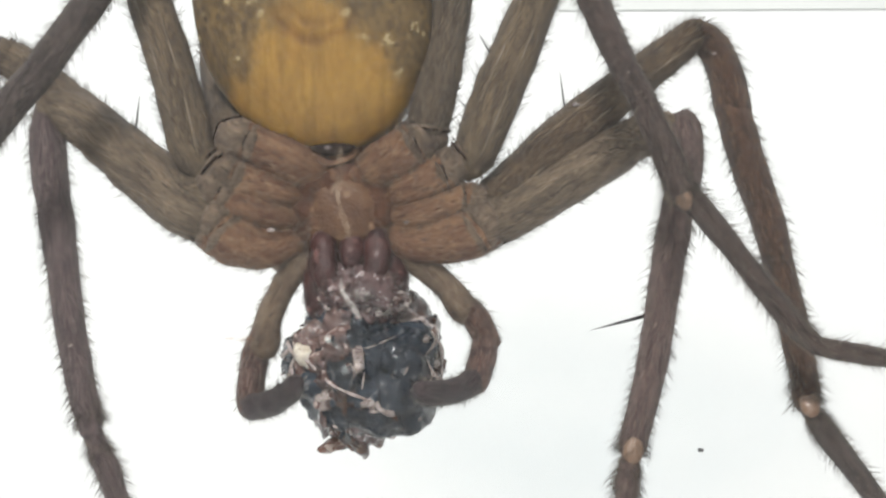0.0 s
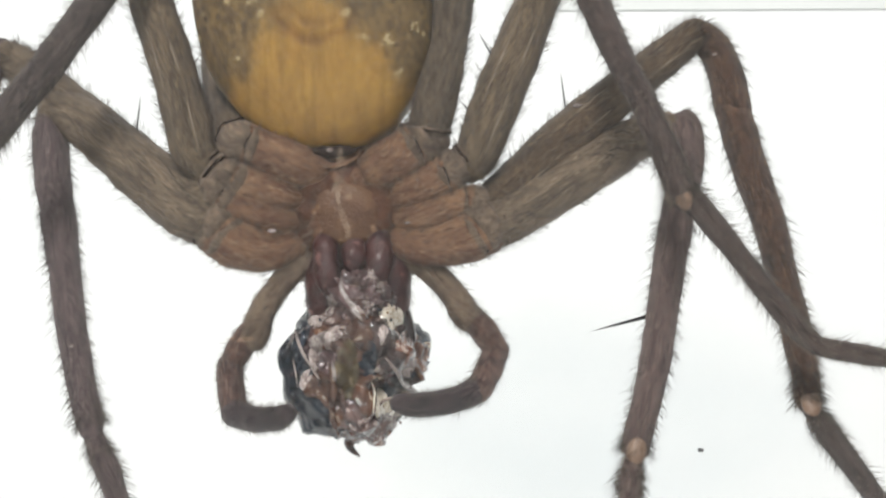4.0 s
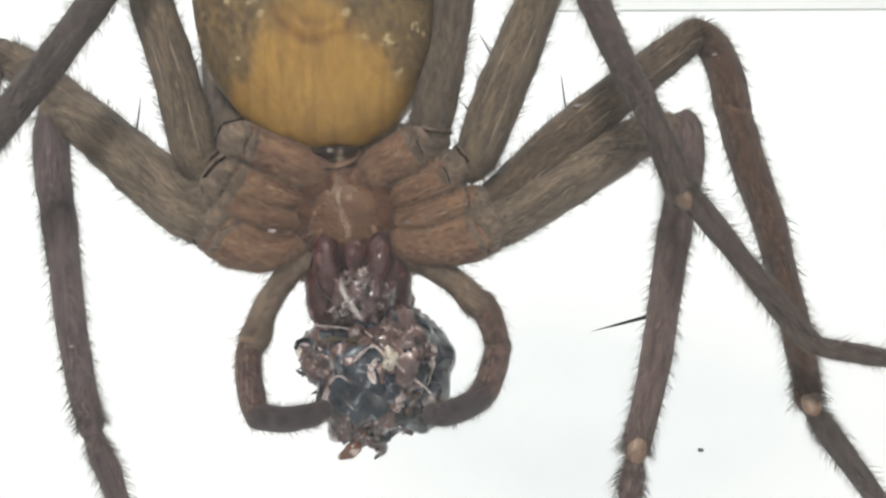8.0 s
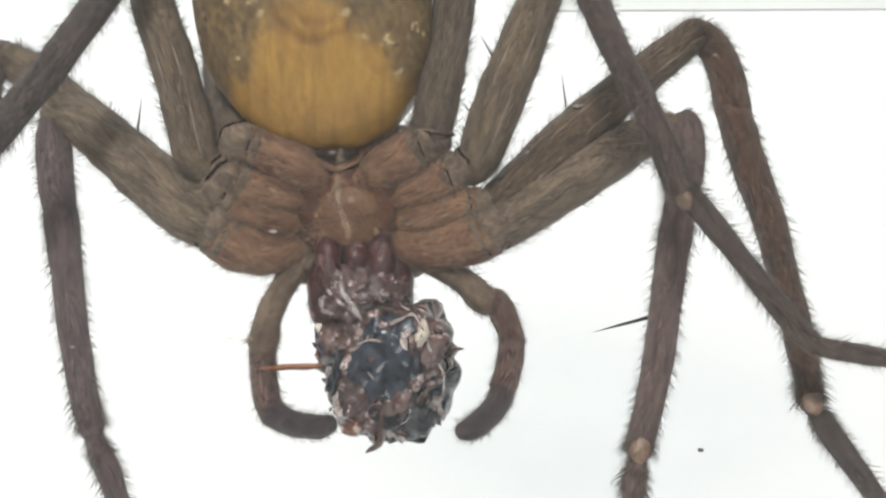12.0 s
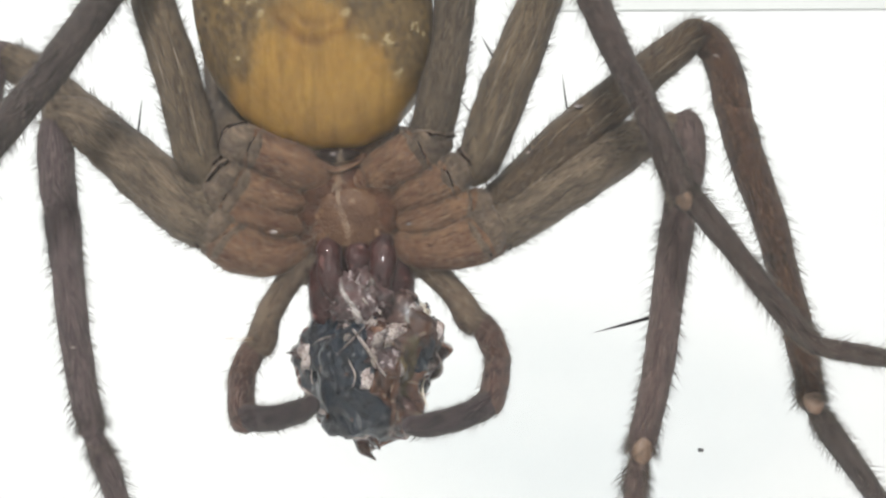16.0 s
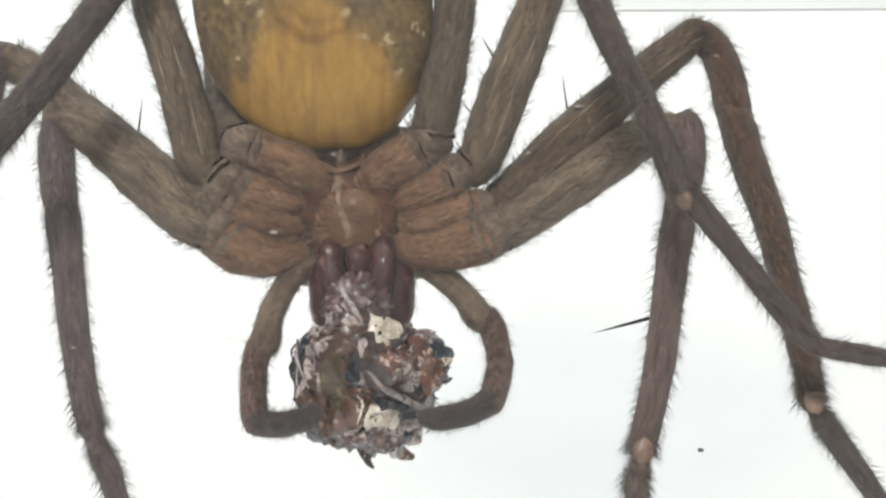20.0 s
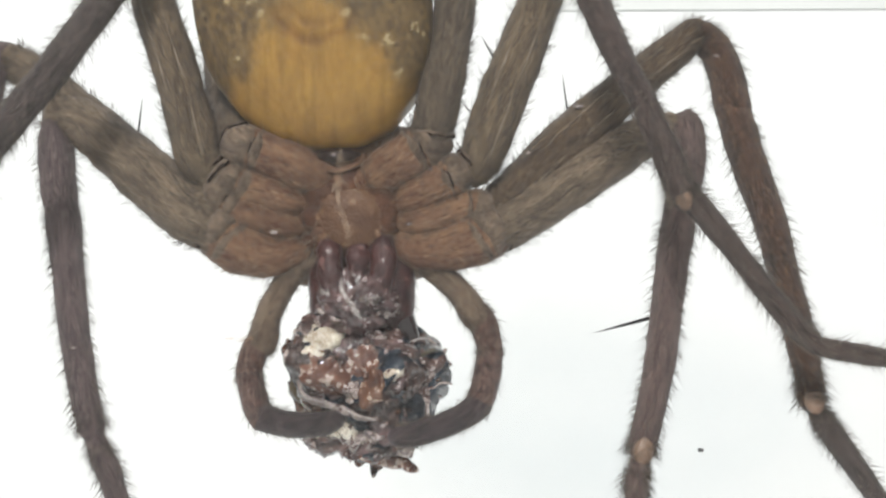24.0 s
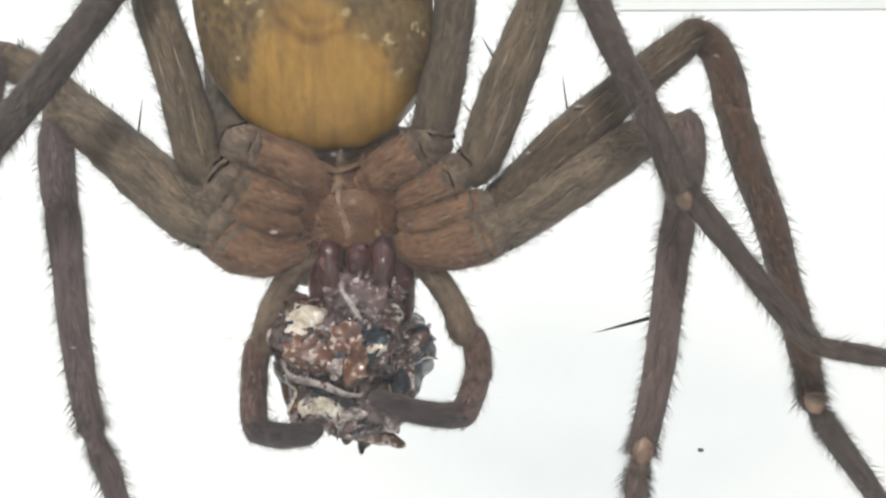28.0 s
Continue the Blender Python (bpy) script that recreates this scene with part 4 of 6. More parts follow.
def prey_core():
    bm = bmesh.new()
    bmesh.ops.create_icosphere(bm, subdivisions=6, radius=1)
    for v in bm.verts:
        n = v.co.normalized()
        ridge = abs(noise.noise(n * 6 + Vector((2, 7, 1)))) + 0.5 * abs(noise.noise(n * 13))
        v.co = surface(n, 0.97 + 0.10 * ridge + 0.03 * noise.noise(n * 27))
    bm.verts.index_update()
    geo = [v.co.copy() for v in bm.verts], [tuple(v.index for v in fc.verts) for fc in bm.faces], [0] * len(bm.faces)
    bm.free()
    return geo


prey = part("prey_remains", prey_core(), [PULP], None, smooth=True)
tagged(prey, "wet chewed ball of dark insect shell and pale tissue", "prey")


def plate(name, turn, u, v, w, h, spin, skin, lift=1.04, torn=0.35, curl=0.10, wrinkle=0.05, thick=0.10, soft_h=0.03, label=""):
    """A torn plate or soft mass that hugs the ball: w by h millimetres, real thickness, ragged rim, wrinkled face."""
    n0 = facing(turn, u, v)
    e1 = (pose(0, 0, 0, 0, 0, -turn).to_3x3() @ Vector((1, 0, 0)))
    e1 = (e1 - n0 * e1.dot(n0)).normalized()
    e2 = n0.cross(e1)
    if e2.z < 0:
        e2 = -e2
    c, sn = math.cos(radians(spin)), math.sin(radians(spin))
    seed = Vector((u * 31 + turn * 0.37, v * 17 + w * 5, h * 7))
    sides = 30
    rim = []
    for k in range(sides):
        a = 2 * math.pi * k / sides
        d = Vector((math.cos(a), math.sin(a), 0))
        r = 1 + torn * (0.9 * noise.noise(d * 1.1 + seed) + 0.8 * noise.noise(d * 3.2 + seed) + 0.5 * noise.noise(d * 8 + seed))
        rim.append((math.cos(a) * w * 0.5 * r, math.sin(a) * h * 0.5 * r))
    verts, faces = [], []
    steps = (1.0, 0.93, 0.78, 0.6, 0.42, 0.22)
    for under in (False, True):
        for q in steps + (0.0,):
            for x, y in (rim if q else ((0, 0),)):
                x, y = x * q, y * q
                px, py = x * c - y * sn, x * sn + y * c
                n = (n0 + (e1 * px + e2 * py) / 2.3).normalized()
                at = surface(n, lift)
                bumps = wrinkle * (1.6 * noise.noise(Vector((px * 1.5, py * 1.5, 0)) + seed) + noise.noise(Vector((px * 4, py * 4, 3)) + seed) + 0.6 * abs(noise.noise(Vector((px * 9, py * 3, 5)) + seed)))
                dome = soft_h * (1 - q * q) - (0.06 if q == 1.0 else 0.0)
                out = dome + bumps + curl * max(q - 0.7, 0) / 0.3 * (0.4 + noise.noise(Vector((px * 2, py * 2, 9)) + seed)) - (thick if under else (0.03 if q == 1.0 else 0.0))
                verts.append(at + n * out)
    per = sides * len(steps) + 1
    for first, flip in ((0, False), (per, True)):
        for k in range(sides):
            t = (k + 1) % sides
            for ri in range(len(steps) - 1):
                q = (first + ri * sides + k, first + ri * sides + t, first + (ri + 1) * sides + t, first + (ri + 1) * sides + k)
                faces.append(q[::-1] if flip else q)
            q = (first + (len(steps) - 1) * sides + k, first + (len(steps) - 1) * sides + t, first + per - 1)
            faces.append(q[::-1] if flip else q)
    for k in range(sides):
        t = (k + 1) % sides
        faces.append((k, per + k, per + t, t))
    return part(name, (verts, faces, [0] * len(faces)), [skin], prey, label, surface(n0, lift))


def shell(turn, u, v, w, h, spin, skin, lift=1.05, **more):
    return plate("shell_plate", turn, u, v, w, h, spin, skin, lift, **more)


def soft(turn, u, v, w, h, spin=0, skin=None, lift=1.05):
    """A soft lump of tissue."""
    return plate("tissue_lump", turn, u, v, w, h, spin, skin or TISSUE, lift - 0.06, 0.26 if skin is CREAM else 0.40, -0.05, 0.07, 0.16, 0.10 + 0.10 * min(w, h))


def strand(name, turn, way, thick, skin, lift=1.06, label=""):
    """A shred or rod that follows the ball's surface through (u, v) places, and stands out where they leave it."""
    pts = []
    for k, (u, v) in enumerate(way):
        end = k in (0, len(way) - 1)
        pts.append((*surface(facing(turn, u, v), lift * max(1.0, math.hypot(u, v))), thick * (0.45 if end else 1.0)))
    return part(name, tube(pts, 10, 22, 0.7, 0.35), [skin], prey, label, pts[0][:3])


def flap(turn, u, v, reach, wide, skin, lean=0.0, label=""):
    """A torn point of shell that stands out from the rim of the ball."""
    n = facing(turn, u, v)
    side = (pose(0, 0, 0, 0, 0, -turn).to_3x3() @ Vector((-v, 0, u))).normalized()
    a, out = surface(n, 0.9), (n + side * lean).normalized()
    v_, f_ = [], []
    rows = ((0.0, 1.0), (0.35, 0.9), (0.62, 0.62), (0.85, 0.35), (1.0, 0.08))
    front = (pose(0, 0, 0, 0, 0, -turn).to_3x3() @ Vector((0, -1, 0)))
    for k, (q, g) in enumerate(rows):
        mid = a + out * (q * (reach + 0.25)) + front * (0.10 * math.sin(q * 3 + u * 9))
        j = 1 + 0.4 * noise.noise(mid * 2.3)
        v_ += [mid + side * wide * g * j * 0.5, mid + front * 0.09 * g, mid - side * wide * g * 0.5, mid - front * 0.07 * g]
    for k in range(len(rows) - 1):
        for i in range(4):
            t = (i + 1) % 4
            f_.append((k * 4 + i, k * 4 + t, k * 4 + 4 + t, k * 4 + 4 + i))
    f_ += [(3, 2, 1, 0), tuple(len(v_) - 4 + i for i in range(4))]
    return part("torn_flap", (v_, f_, [0] * len(f_)), [skin], prey, label, a)


# a first layer of torn shell all round, black on one flank and brown on the other
rnd = random.Random(7)
for k in range(86):
    z = rnd.uniform(-0.95, 0.9)
    a = k * 2.39996
    r = math.sqrt(1 - z * z)
    n = Vector((r * math.cos(a), r * math.sin(a), z))
    turn = math.degrees(math.atan2(-n.x, -n.y))
    black = math.cos(radians(turn - 15)) + rnd.uniform(-0.35, 0.35)
    u = rnd.random()
    if black > 0.15:
        skin = CHITIN if u < 0.80 else (BROWN if u < 0.97 else TISSUE)
    else:
        skin = BROWN if u < 0.55 else (PULP if u < 0.74 else (CHITIN if u < 0.84 else (ORANGE if u < 0.93 else TISSUE)))
    big = rnd.uniform(0.5, 1.3) if skin is not TISSUE else rnd.uniform(0.3, 0.6)
    plate("tissue_shred" if skin is TISSUE else "shell_plate", turn, 0.0, n.z, big, big * rnd.uniform(0.5, 0.9), rnd.uniform(0, 180), skin, rnd.uniform(1.0, 1.04), 0.5, 0.2, 0.06)

# black face
for u, v, w, h, s in ((0.42, 0.22, 3.0, 3.3, 12), (-0.12, 0.42, 2.1, 2.1, -20), (0.02, -0.72, 3.4, 1.2, 4), (0.78, -0.25, 1.3, 2.2, 0), (-0.25, -0.1, 1.4, 1.5, 30)):
    shell(0, u, v, w, h, s, CHITIN, 1.06)
for u, v, w, h, s in ((-0.78, 0.15, 1.3, 1.9, 10), (-0.62, -0.35, 1.4, 1.1, 40), (-0.7, 0.55, 1.0, 0.9, 0)):
    shell(0, u, v, w, h, s, BROWN, 1.07)
for u, v, w, h, s in ((-0.68, -0.36, 0.8, 0.55, 20), (0.16, -0.44, 1.0, 0.65, -15), (0.5, -0.66, 0.95, 0.45, 10), (0.9, 0.35, 0.4, 0.8, 0)):
    soft(0, u, v, w, h, s, TISSUE, 1.11)
soft(0, -0.42, -0.5, 0.45, 0.9, 15, ORANGE, 1.12)
strand("tissue_strand", 0, ((-0.1, 0.3), (0.15, 0.38), (0.4, 0.5)), 0.05, TISSUE, 1.1)
strand("tissue_strand", 0, ((-0.3, 0.1), (-0.24, -0.02), (-0.26, -0.12)), 0.07, TISSUE, 1.1)
strand("tissue_strand", 0, ((0.72, 0.1), (0.78, -0.1), (0.7, -0.3)), 0.05, TISSUE, 1.1)
for u, v, reach, wide, lean in ((-0.14, -1, 0.26, 0.9, 0.0), (0.17, -1, 0.30, 0.8, 0.1)):
    flap(0, u, v, reach, wide, ORANGE, lean, "orange-brown torn point")
for u, v, reach, wide in ((1, 0.1, 0.3, 0.5), (0.95, -0.3, 0.3, 0.6), (0.96, 0.28, 0.3, 0.5), (-0.97, 0.3, 0.3, 0.6)):
    flap(0, u, v, reach, wide, CHITIN)

# black plate with a pale seam, brown above it
shell(70, -0.2, -0.3, 3.3, 2.9, 25, CHITIN, 1.08, torn=0.22, wrinkle=0.03, label="large smooth blue-black shell plate")
shell(70, -0.65, 0.45, 1.5, 1.4, 0, CHITIN, 1.05)
shell(70, 0.45, 0.5, 1.9, 1.6, -35, BROWN, 1.07)
shell(70, 0.75, 0.05, 1.1, 1.6, -30, BROWN, 1.05)
strand("shell_edge", 70, ((-0.12, 0.5), (0.15, 0.26), (0.4, 0.02), (0.66, -0.2), (0.85, -0.42)), 0.06, TISSUE, 1.10, "pale torn edge of the plate")
for u, v, w, h, s in ((0.8, -0.5, 0.75, 0.6, 0), (-0.55, -0.8, 1.2, 0.45, -15), (-0.72, -0.35, 0.4, 0.6, 0), (0.45, 0.35, 0.35, 0.3, 0)):
    soft(70, u, v, w, h, s, TISSUE, 1.09)
flap(70, 0.82, -0.6, 0.45, 0.6, ORANGE)
flap(70, -0.9, -0.35, 0.5, 0.25, BROWN)

# black half and brown half with a pale seam between
for u, v, w, h, s in ((-0.55, 0.15, 2.3, 3.6, 12), (-0.15, -0.35, 1.6, 2.2, -25), (-0.8, -0.3, 1.2, 1.8, 0), (0.05, -0.75, 1.5, 1.0, 0)):
    shell(-60, u, v, w, h, s, CHITIN, 1.07, wrinkle=0.08)
for u, v, w, h, s in ((0.5, 0.6, 1.8, 1.5, 20), (0.85, 0.15, 1.0, 2.0, 0), (0.5, -0.65, 1.5, 0.9, 0)):
    shell(-60, u, v, w, h, s, BROWN, 1.05)
shell(-60, -0.62, -0.12, 1.5, 2.5, 8, CHITIN, 1.12, torn=0.22, wrinkle=0.03, label="smooth blue-black shell plate")
shell(-60, -0.12, -0.52, 1.9, 1.5, -18, CHITIN, 1.12, torn=0.22, wrinkle=0.03, label="smooth blue-black shell plate")
shell(-60, 0.6, -0.05, 0.8, 2.0, -4, OLIVE, 1.11, torn=0.25, label="flat olive-brown piece of shell")
for u, v, w, h, s in ((0.03, 0.72, 0.65, 1.2, 8), (-0.15, 0.9, 0.6, 0.5, 0), (0.12, 0.1, 0.25, 0.9, 10), (0.12, -0.5, 0.25, 0.6, 20), (-0.05, -0.90, 0.9, 0.3, 0), (0.32, 0.5, 0.4, 0.3, 30)):
    soft(-60, u, v, w, h, s, TISSUE, 1.10)
soft(-60, -0.68, -0.08, 0.42, 0.42, 0, CREAM, 1.13)
strand("tissue_strand", -60, ((-0.35, 0.15), (-0.15, 0.3), (0.0, 0.45)), 0.05, TISSUE, 1.12)
strand("tissue_strand", -70, ((-0.3, 0.42), (-0.15, 0.2), (0.0, -0.02), (0.08, -0.12)), 0.08, TISSUE, 1.12)
flap(-64, -0.97, 0.22, 0.75, 0.32, BROWN, 0.15, "dark pointed spur")
for u, v, reach, wide in ((1, 0.1, 0.3, 0.5), (0.95, 0.35, 0.3, 0.5), (0.93, -0.3, 0.3, 0.6)):
    flap(-60, u, v, reach, wide, BROWN)
# orange strip and pink patches beside the black face
strand("leg_fragment", -38, ((0.72, 0.05), (0.70, -0.25), (0.58, -0.55), (0.45, -0.78)), 0.21, ORANGE, 1.12, "orange-brown leg piece")
soft(-38, 0.55, 0.45, 0.9, 0.8, 0, ORANGE, 1.09)
for u, v, w, h, s in ((-0.75, 0.1, 0.4, 1.1, -10), (0.1, 0.35, 0.5, 0.3, 10)):
    soft(-38, u, v, w, h, s, TISSUE, 1.11)
flap(-38, -0.4, -0.95, 0.4, 0.4, CHITIN)
# white band and lump
soft(-84, -0.1, 0.86, 1.9, 0.32, -12, CREAM, 1.08)
soft(-84, 0.1, -0.05, 0.42, 0.9, 8, TISSUE, 1.12)
soft(-84, -0.35, -0.35, 0.6, 0.6, 0, TISSUE, 1.10)

# brown face with pale patches and a dark blue edge
shell(-120, 0.32, 0.25, 1.7, 1.8, 0, BROWN, 1.09, torn=0.25)
shell(-120, -0.1, -0.3, 1.4, 1.2, 20, ORANGE, 1.08)
shell(-120, 0.9, 0.22, 1.3, 2.3, -12, CHITIN, 1.06)
shell(-120, -0.9, 0.42, 0.8, 1.0, 0, CHITIN, 1.05)
shell(-120, 0.1, -0.75, 2.4, 0.9, 6, BROWN, 1.08)
shell(-120, -0.45, -0.6, 1.4, 1.0, -20, BROWN, 1.06)
for u, v, w, h, s in ((-0.52, 0.4, 1.0, 0.6, 25), (-0.85, -0.15, 0.6, 0.7, 0), (-0.4, 0.05, 0.6, 0.3, 40), (0.48, 0.86, 0.6, 0.35, 0), (0.05, 0.35, 0.3, 0.5, 0), (0.05, 0.0, 0.6, 0.16, 30), (0.35, -0.02, 0.5, 0.16, -40)):
    soft(-120, u, v, w, h, s, TISSUE, 1.12)
strand("tissue_strand", -120, ((-0.1, -0.58), (0.15, -0.5), (0.4, -0.42)), 0.07, TISSUE, 1.13)
strand("tissue_strand", -120, ((-0.05, -0.2), (0.02, -0.35), (-0.04, -0.5)), 0.05, CREAM, 1.14)
flap(-120, 0.2, -0.98, 0.26, 0.5, BROWN, 0.0, "small dark spur")
flap(-120, -0.45, -0.9, 0.3, 0.6, BROWN)
shell(-100, 0.0, 0.3, 1.3, 1.0, 30, ORANGE, 1.10)
shell(-100, -0.35, -0.4, 1.2, 1.6, 20, ORANGE, 1.08)
for u, v, w, h in ((0.1, 0.62, 0.6, 0.3), (-0.45, 0.72, 0.45, 0.4)):
    soft(-104, u, v, w, h, 0, TISSUE, 1.11)

# brown and cream face
soft(-180, -0.48, 0.62, 1.35, 1.05, 30, CREAM, 1.12)
shell(-180, -0.45, 0.2, 1.7, 1.2, -25, RUST, 1.11)
shell(-180, 0.02, 0.35, 1.1, 1.3, 10, RUST, 1.10)
shell(-180, 0.1, 0.0, 0.75, 1.2, -10, ORANGE, 1.13)
soft(-180, -0.2, -0.05, 0.7, 0.9, -30, TISSUE, 1.14)
soft(-180, 0.34, 0.16, 0.8, 0.5, 8, CREAM, 1.075)
for u, v, w, h, s in ((0.55, 0.6, 1.8, 1.5, 0), (0.75, -0.1, 1.3, 1.8, 0), (0.4, -0.35, 1.4, 1.1, 20)):
    shell(-180, u, v, w, h, s, BROWN, 1.05)
shell(-180, -0.35, -0.5, 2.0, 0.7, -12, CHITIN, 1.07)
shell(-180, -0.92, 0.1, 0.7, 1.5, 0, CHITIN, 1.07)
strand("shell_edge", -180, ((-0.80, 0.12), (-0.68, -0.08), (-0.42, -0.26), (-0.1, -0.38), (0.16, -0.42)), 0.11, TISSUE, 1.13, "pale curved rim of shell")
soft(-152, -0.10, -0.60, 1.6, 1.1, 0, CREAM, 1.11)
soft(-180, -0.02, -0.72, 1.0, 0.45, 20, TISSUE, 1.08)
soft(-180, -0.42, -0.66, 1.3, 0.6, -15, TISSUE, 1.12)
for u, v, w, h, s in ((0.9, 0.1, 0.35, 0.9, 20), (0.12, 0.75, 0.5, 0.35, 0), (0.2, 0.5, 0.3, 0.5, 20)):
    soft(-180, u, v, w, h, s, TISSUE, 1.09)
for u, v, s in ((-0.48, 0.66, 30), (-0.60, 0.52, 10), (-0.66, 0.6, -40)):
    plate("dark_fleck", -180, u, v, 0.15, 0.07, s, CHITIN, 1.165, 0.3, 0.0, 0.02, 0.06)
flap(-180, 0.98, -0.05, 0.4, 0.4, BROWN, 0.2)
flap(-180, -0.95, -0.45, 0.30, 0.5, TISSUE)
for out, over, drop, w, h, skin in ((0.75, 0.45, -2.2, 1.1, 0.6, BROWN), (1.15, 0.75, -2.0, 0.8, 0.5, PULP), (1.1, 0.1, -2.2, 0.5, 0.36, TISSUE)):
    c = facing(-180, over, 0.0) * out + Vector((0, 0, drop))
    part("tissue_lump", blob(c, (w, w * 0.7, h), 44, 30, 2.0, 0.36 * h, 0.6, drop), [skin], prey, "", c)
# red-brown stub and white crumbs beside the cream face
shell(-150, 0.15, 0.1, 1.8, 0.6, 0, RUST, 1.06)
soft(-150, 0.12, -0.05, 0.4, 0.35, 0, CREAM, 1.10)
soft(-150, 0.6, 0.35, 0.45, 0.7, 0, TISSUE, 1.08)
strand("leg_fragment", -150, ((0.15, -0.85), (0.34, -0.98), (0.5, -1.03), (0.6, -1.04)), 0.26, RUST, 1.02, "red-brown leg stub")

# dark brown side with rods of leg
for u, v, w, h, s in ((0.05, 0.0, 2.2, 2.6, 0), (0.35, 0.45, 1.5, 1.6, 0), (0.1, -0.6, 2.2, 1.2, 15), (0.62, 0.35, 1.0, 2.2, 0)):
    shell(104, u, v, w, h, s, BROWN, 1.05)
shell(104, -0.5, -0.4, 0.9, 1.3, 0, CHITIN, 1.08)
shell(104, -0.45, 0.45, 1.2, 1.0, 0, CHITIN, 1.05)
shell(104, 0.45, -0.75, 1.6, 0.5, 28, BROWN, 1.12)
for v, u0, u1, thick, skin in ((0.52, -0.5, 0.15, 0.08, TISSUE), (0.36, -0.4, 0.35, 0.13, OLIVE), (-0.1, -0.1, 0.3, 0.06, TISSUE)):
    strand("shell_edge", 104, ((u0, v - 0.03), (u0 * 0.5 + u1 * 0.5, v + 0.03), (u1, v)), thick, skin, 1.14)
for u, v, w, h, s in ((-0.5, 0.75, 0.7, 0.6, 0), (0.55, -0.05, 0.4, 0.8, 10), (0.3, -0.45, 0.6, 0.3, -20), (-0.2, -0.15, 0.3, 0.5, 0), (-0.15, 0.15, 0.35, 0.3, 0)):
    soft(104, u, v, w, h, s, TISSUE, 1.09)
loose_leg = part("leg_fragment", tube([(0, 0, 0.15, 0.10), (0.02, 0, -0.5, 0.125), (-0.02, 0, -1.1, 0.10), (0.03, 0, -1.7, 0.12), (0, 0, -2.1, 0.07)], 10, 20, 0.9, 0.2), [LEG_ORANGE], prey, "thin orange-brown leg end hanging from the ball")
strand("leg_fragment", 104, ((0.25, -0.88), (0.08, -1.04), (-0.06, -1.12)), 0.22, ORANGE, 1.04, "orange-brown leg stub")
# pale ring of torn tissue between the two black plates
strand("tissue_strand", 84, ((0.02, 0.12), (0.12, 0.24), (0.26, 0.28), (0.42, 0.15)), 0.10, TISSUE, 1.13)
soft(84, 0.45, 0.15, 0.5, 0.75, 0, CREAM, 1.13)
soft(84, 0.2, 0.1, 0.8, 0.6, 30, TISSUE, 1.11)
shell(84, 0.05, 0.75, 2.4, 0.9, -8, CHITIN, 1.08)

# small crumbs all over the ball
crumbs = []
rnd = random.Random(17)
for k in range(60):
    z = rnd.uniform(-0.95, 0.8)
    a = rnd.uniform(0, 2 * math.pi)
    n = Vector((math.sqrt(1 - z * z) * math.cos(a), math.sqrt(1 - z * z) * math.sin(a), z))
    mat_k = rnd.choice((0, 0, 1, 1, 1, 2)) if n.y < 0.1 else rnd.choice((0, 1, 1, 1, 2, 3))
    sz = rnd.uniform(0.05, 0.12)
    crumbs.append((*blob(surface(n, rnd.uniform(1.05, 1.10)), (sz, sz * rnd.uniform(0.5, 1), sz * rnd.uniform(0.4, 1)), 7, 5, 2.0, sz * 0.8, 0.6, k * 1.7)[:2], [mat_k] * 35))
tagged(part("crumbs", joined(*crumbs), [CHITIN, BROWN, ORANGE, TISSUE], prey, "small torn crumbs of shell and tissue"), kind="stuff")
rnd = random.Random(11)
for k in range(22):
    z = rnd.uniform(-0.9, 0.9)
    a = k * 2.39996
    n = Vector((math.sqrt(1 - z * z) * math.cos(a), math.sqrt(1 - z * z) * math.sin(a), z))
    q = surface(n, 1.07)
    side = n.orthogonal().normalized()
    side = (side * math.cos(k * 1.3) + n.cross(side) * math.sin(k * 1.3)).normalized()
    ln = rnd.uniform(0.25, 0.75)
    part("tissue_strand", tube([(*(q - side * ln * 0.5), 0.02), (*(q + n * 0.08), rnd.uniform(0.03, 0.06)), (*(q + side * ln * 0.5), 0.015)], 7, 10, 0.8, 0.3), [TISSUE], prey, "", q)

# ---- chewed pulp between the jaws ----
pulp = part("chewed_pulp", blob((0, 0, 0), (1.5, 1.15, 1.15), 48, 34, 2.3, 0.4, 0.5, 2.0), [PULP])
tagged(pulp, "wet pinkish chewed pulp between the jaws", "prey")
rnd = random.Random(21)
for k in range(26):
    a, h = rnd.uniform(0, 6.28), rnd.uniform(-0.8, 0.8)
    n = Vector((math.cos(a) * math.sqrt(1 - h * h), math.sin(a) * math.sqrt(1 - h * h), h))
    q = Vector((n.x * 1.4, n.y * 1.08, n.z * 1.03))
    if k % 2:
        ob = part("tissue_lump", blob(q, (rnd.uniform(0.2, 0.5), 0.16, rnd.uniform(0.15, 0.34)), 22, 16, 2.0, 0.26, 0.6, k * 2.3), [TISSUE if k % 3 else BROWN], pulp, "", q)
    else:
        s = n.orthogonal().normalized() * rnd.uniform(0.2, 0.42)
        ob = part("tissue_strand", tube([(*(q - s), 0.03), (*(q + n * 0.1), 0.09), (*(q + s), 0.03)], 8, 12, 0.7, 0.4), [TISSUE if k % 4 else BROWN], pulp, "", q)

# ---- marks on the panel ----
speck = part("dirt_speck", blob((8.56, 0.03, 43.32), (0.11, 0.03, 0.06), 12, 8, 2, 0.06, 0.3), [DIRT])
tagged(speck, "tiny dark grain of dirt stuck to the clear panel", "dirt")


smear_skin = film_material("smear_film", (0.50, 0.37, 0.26), 0.23, 1400)
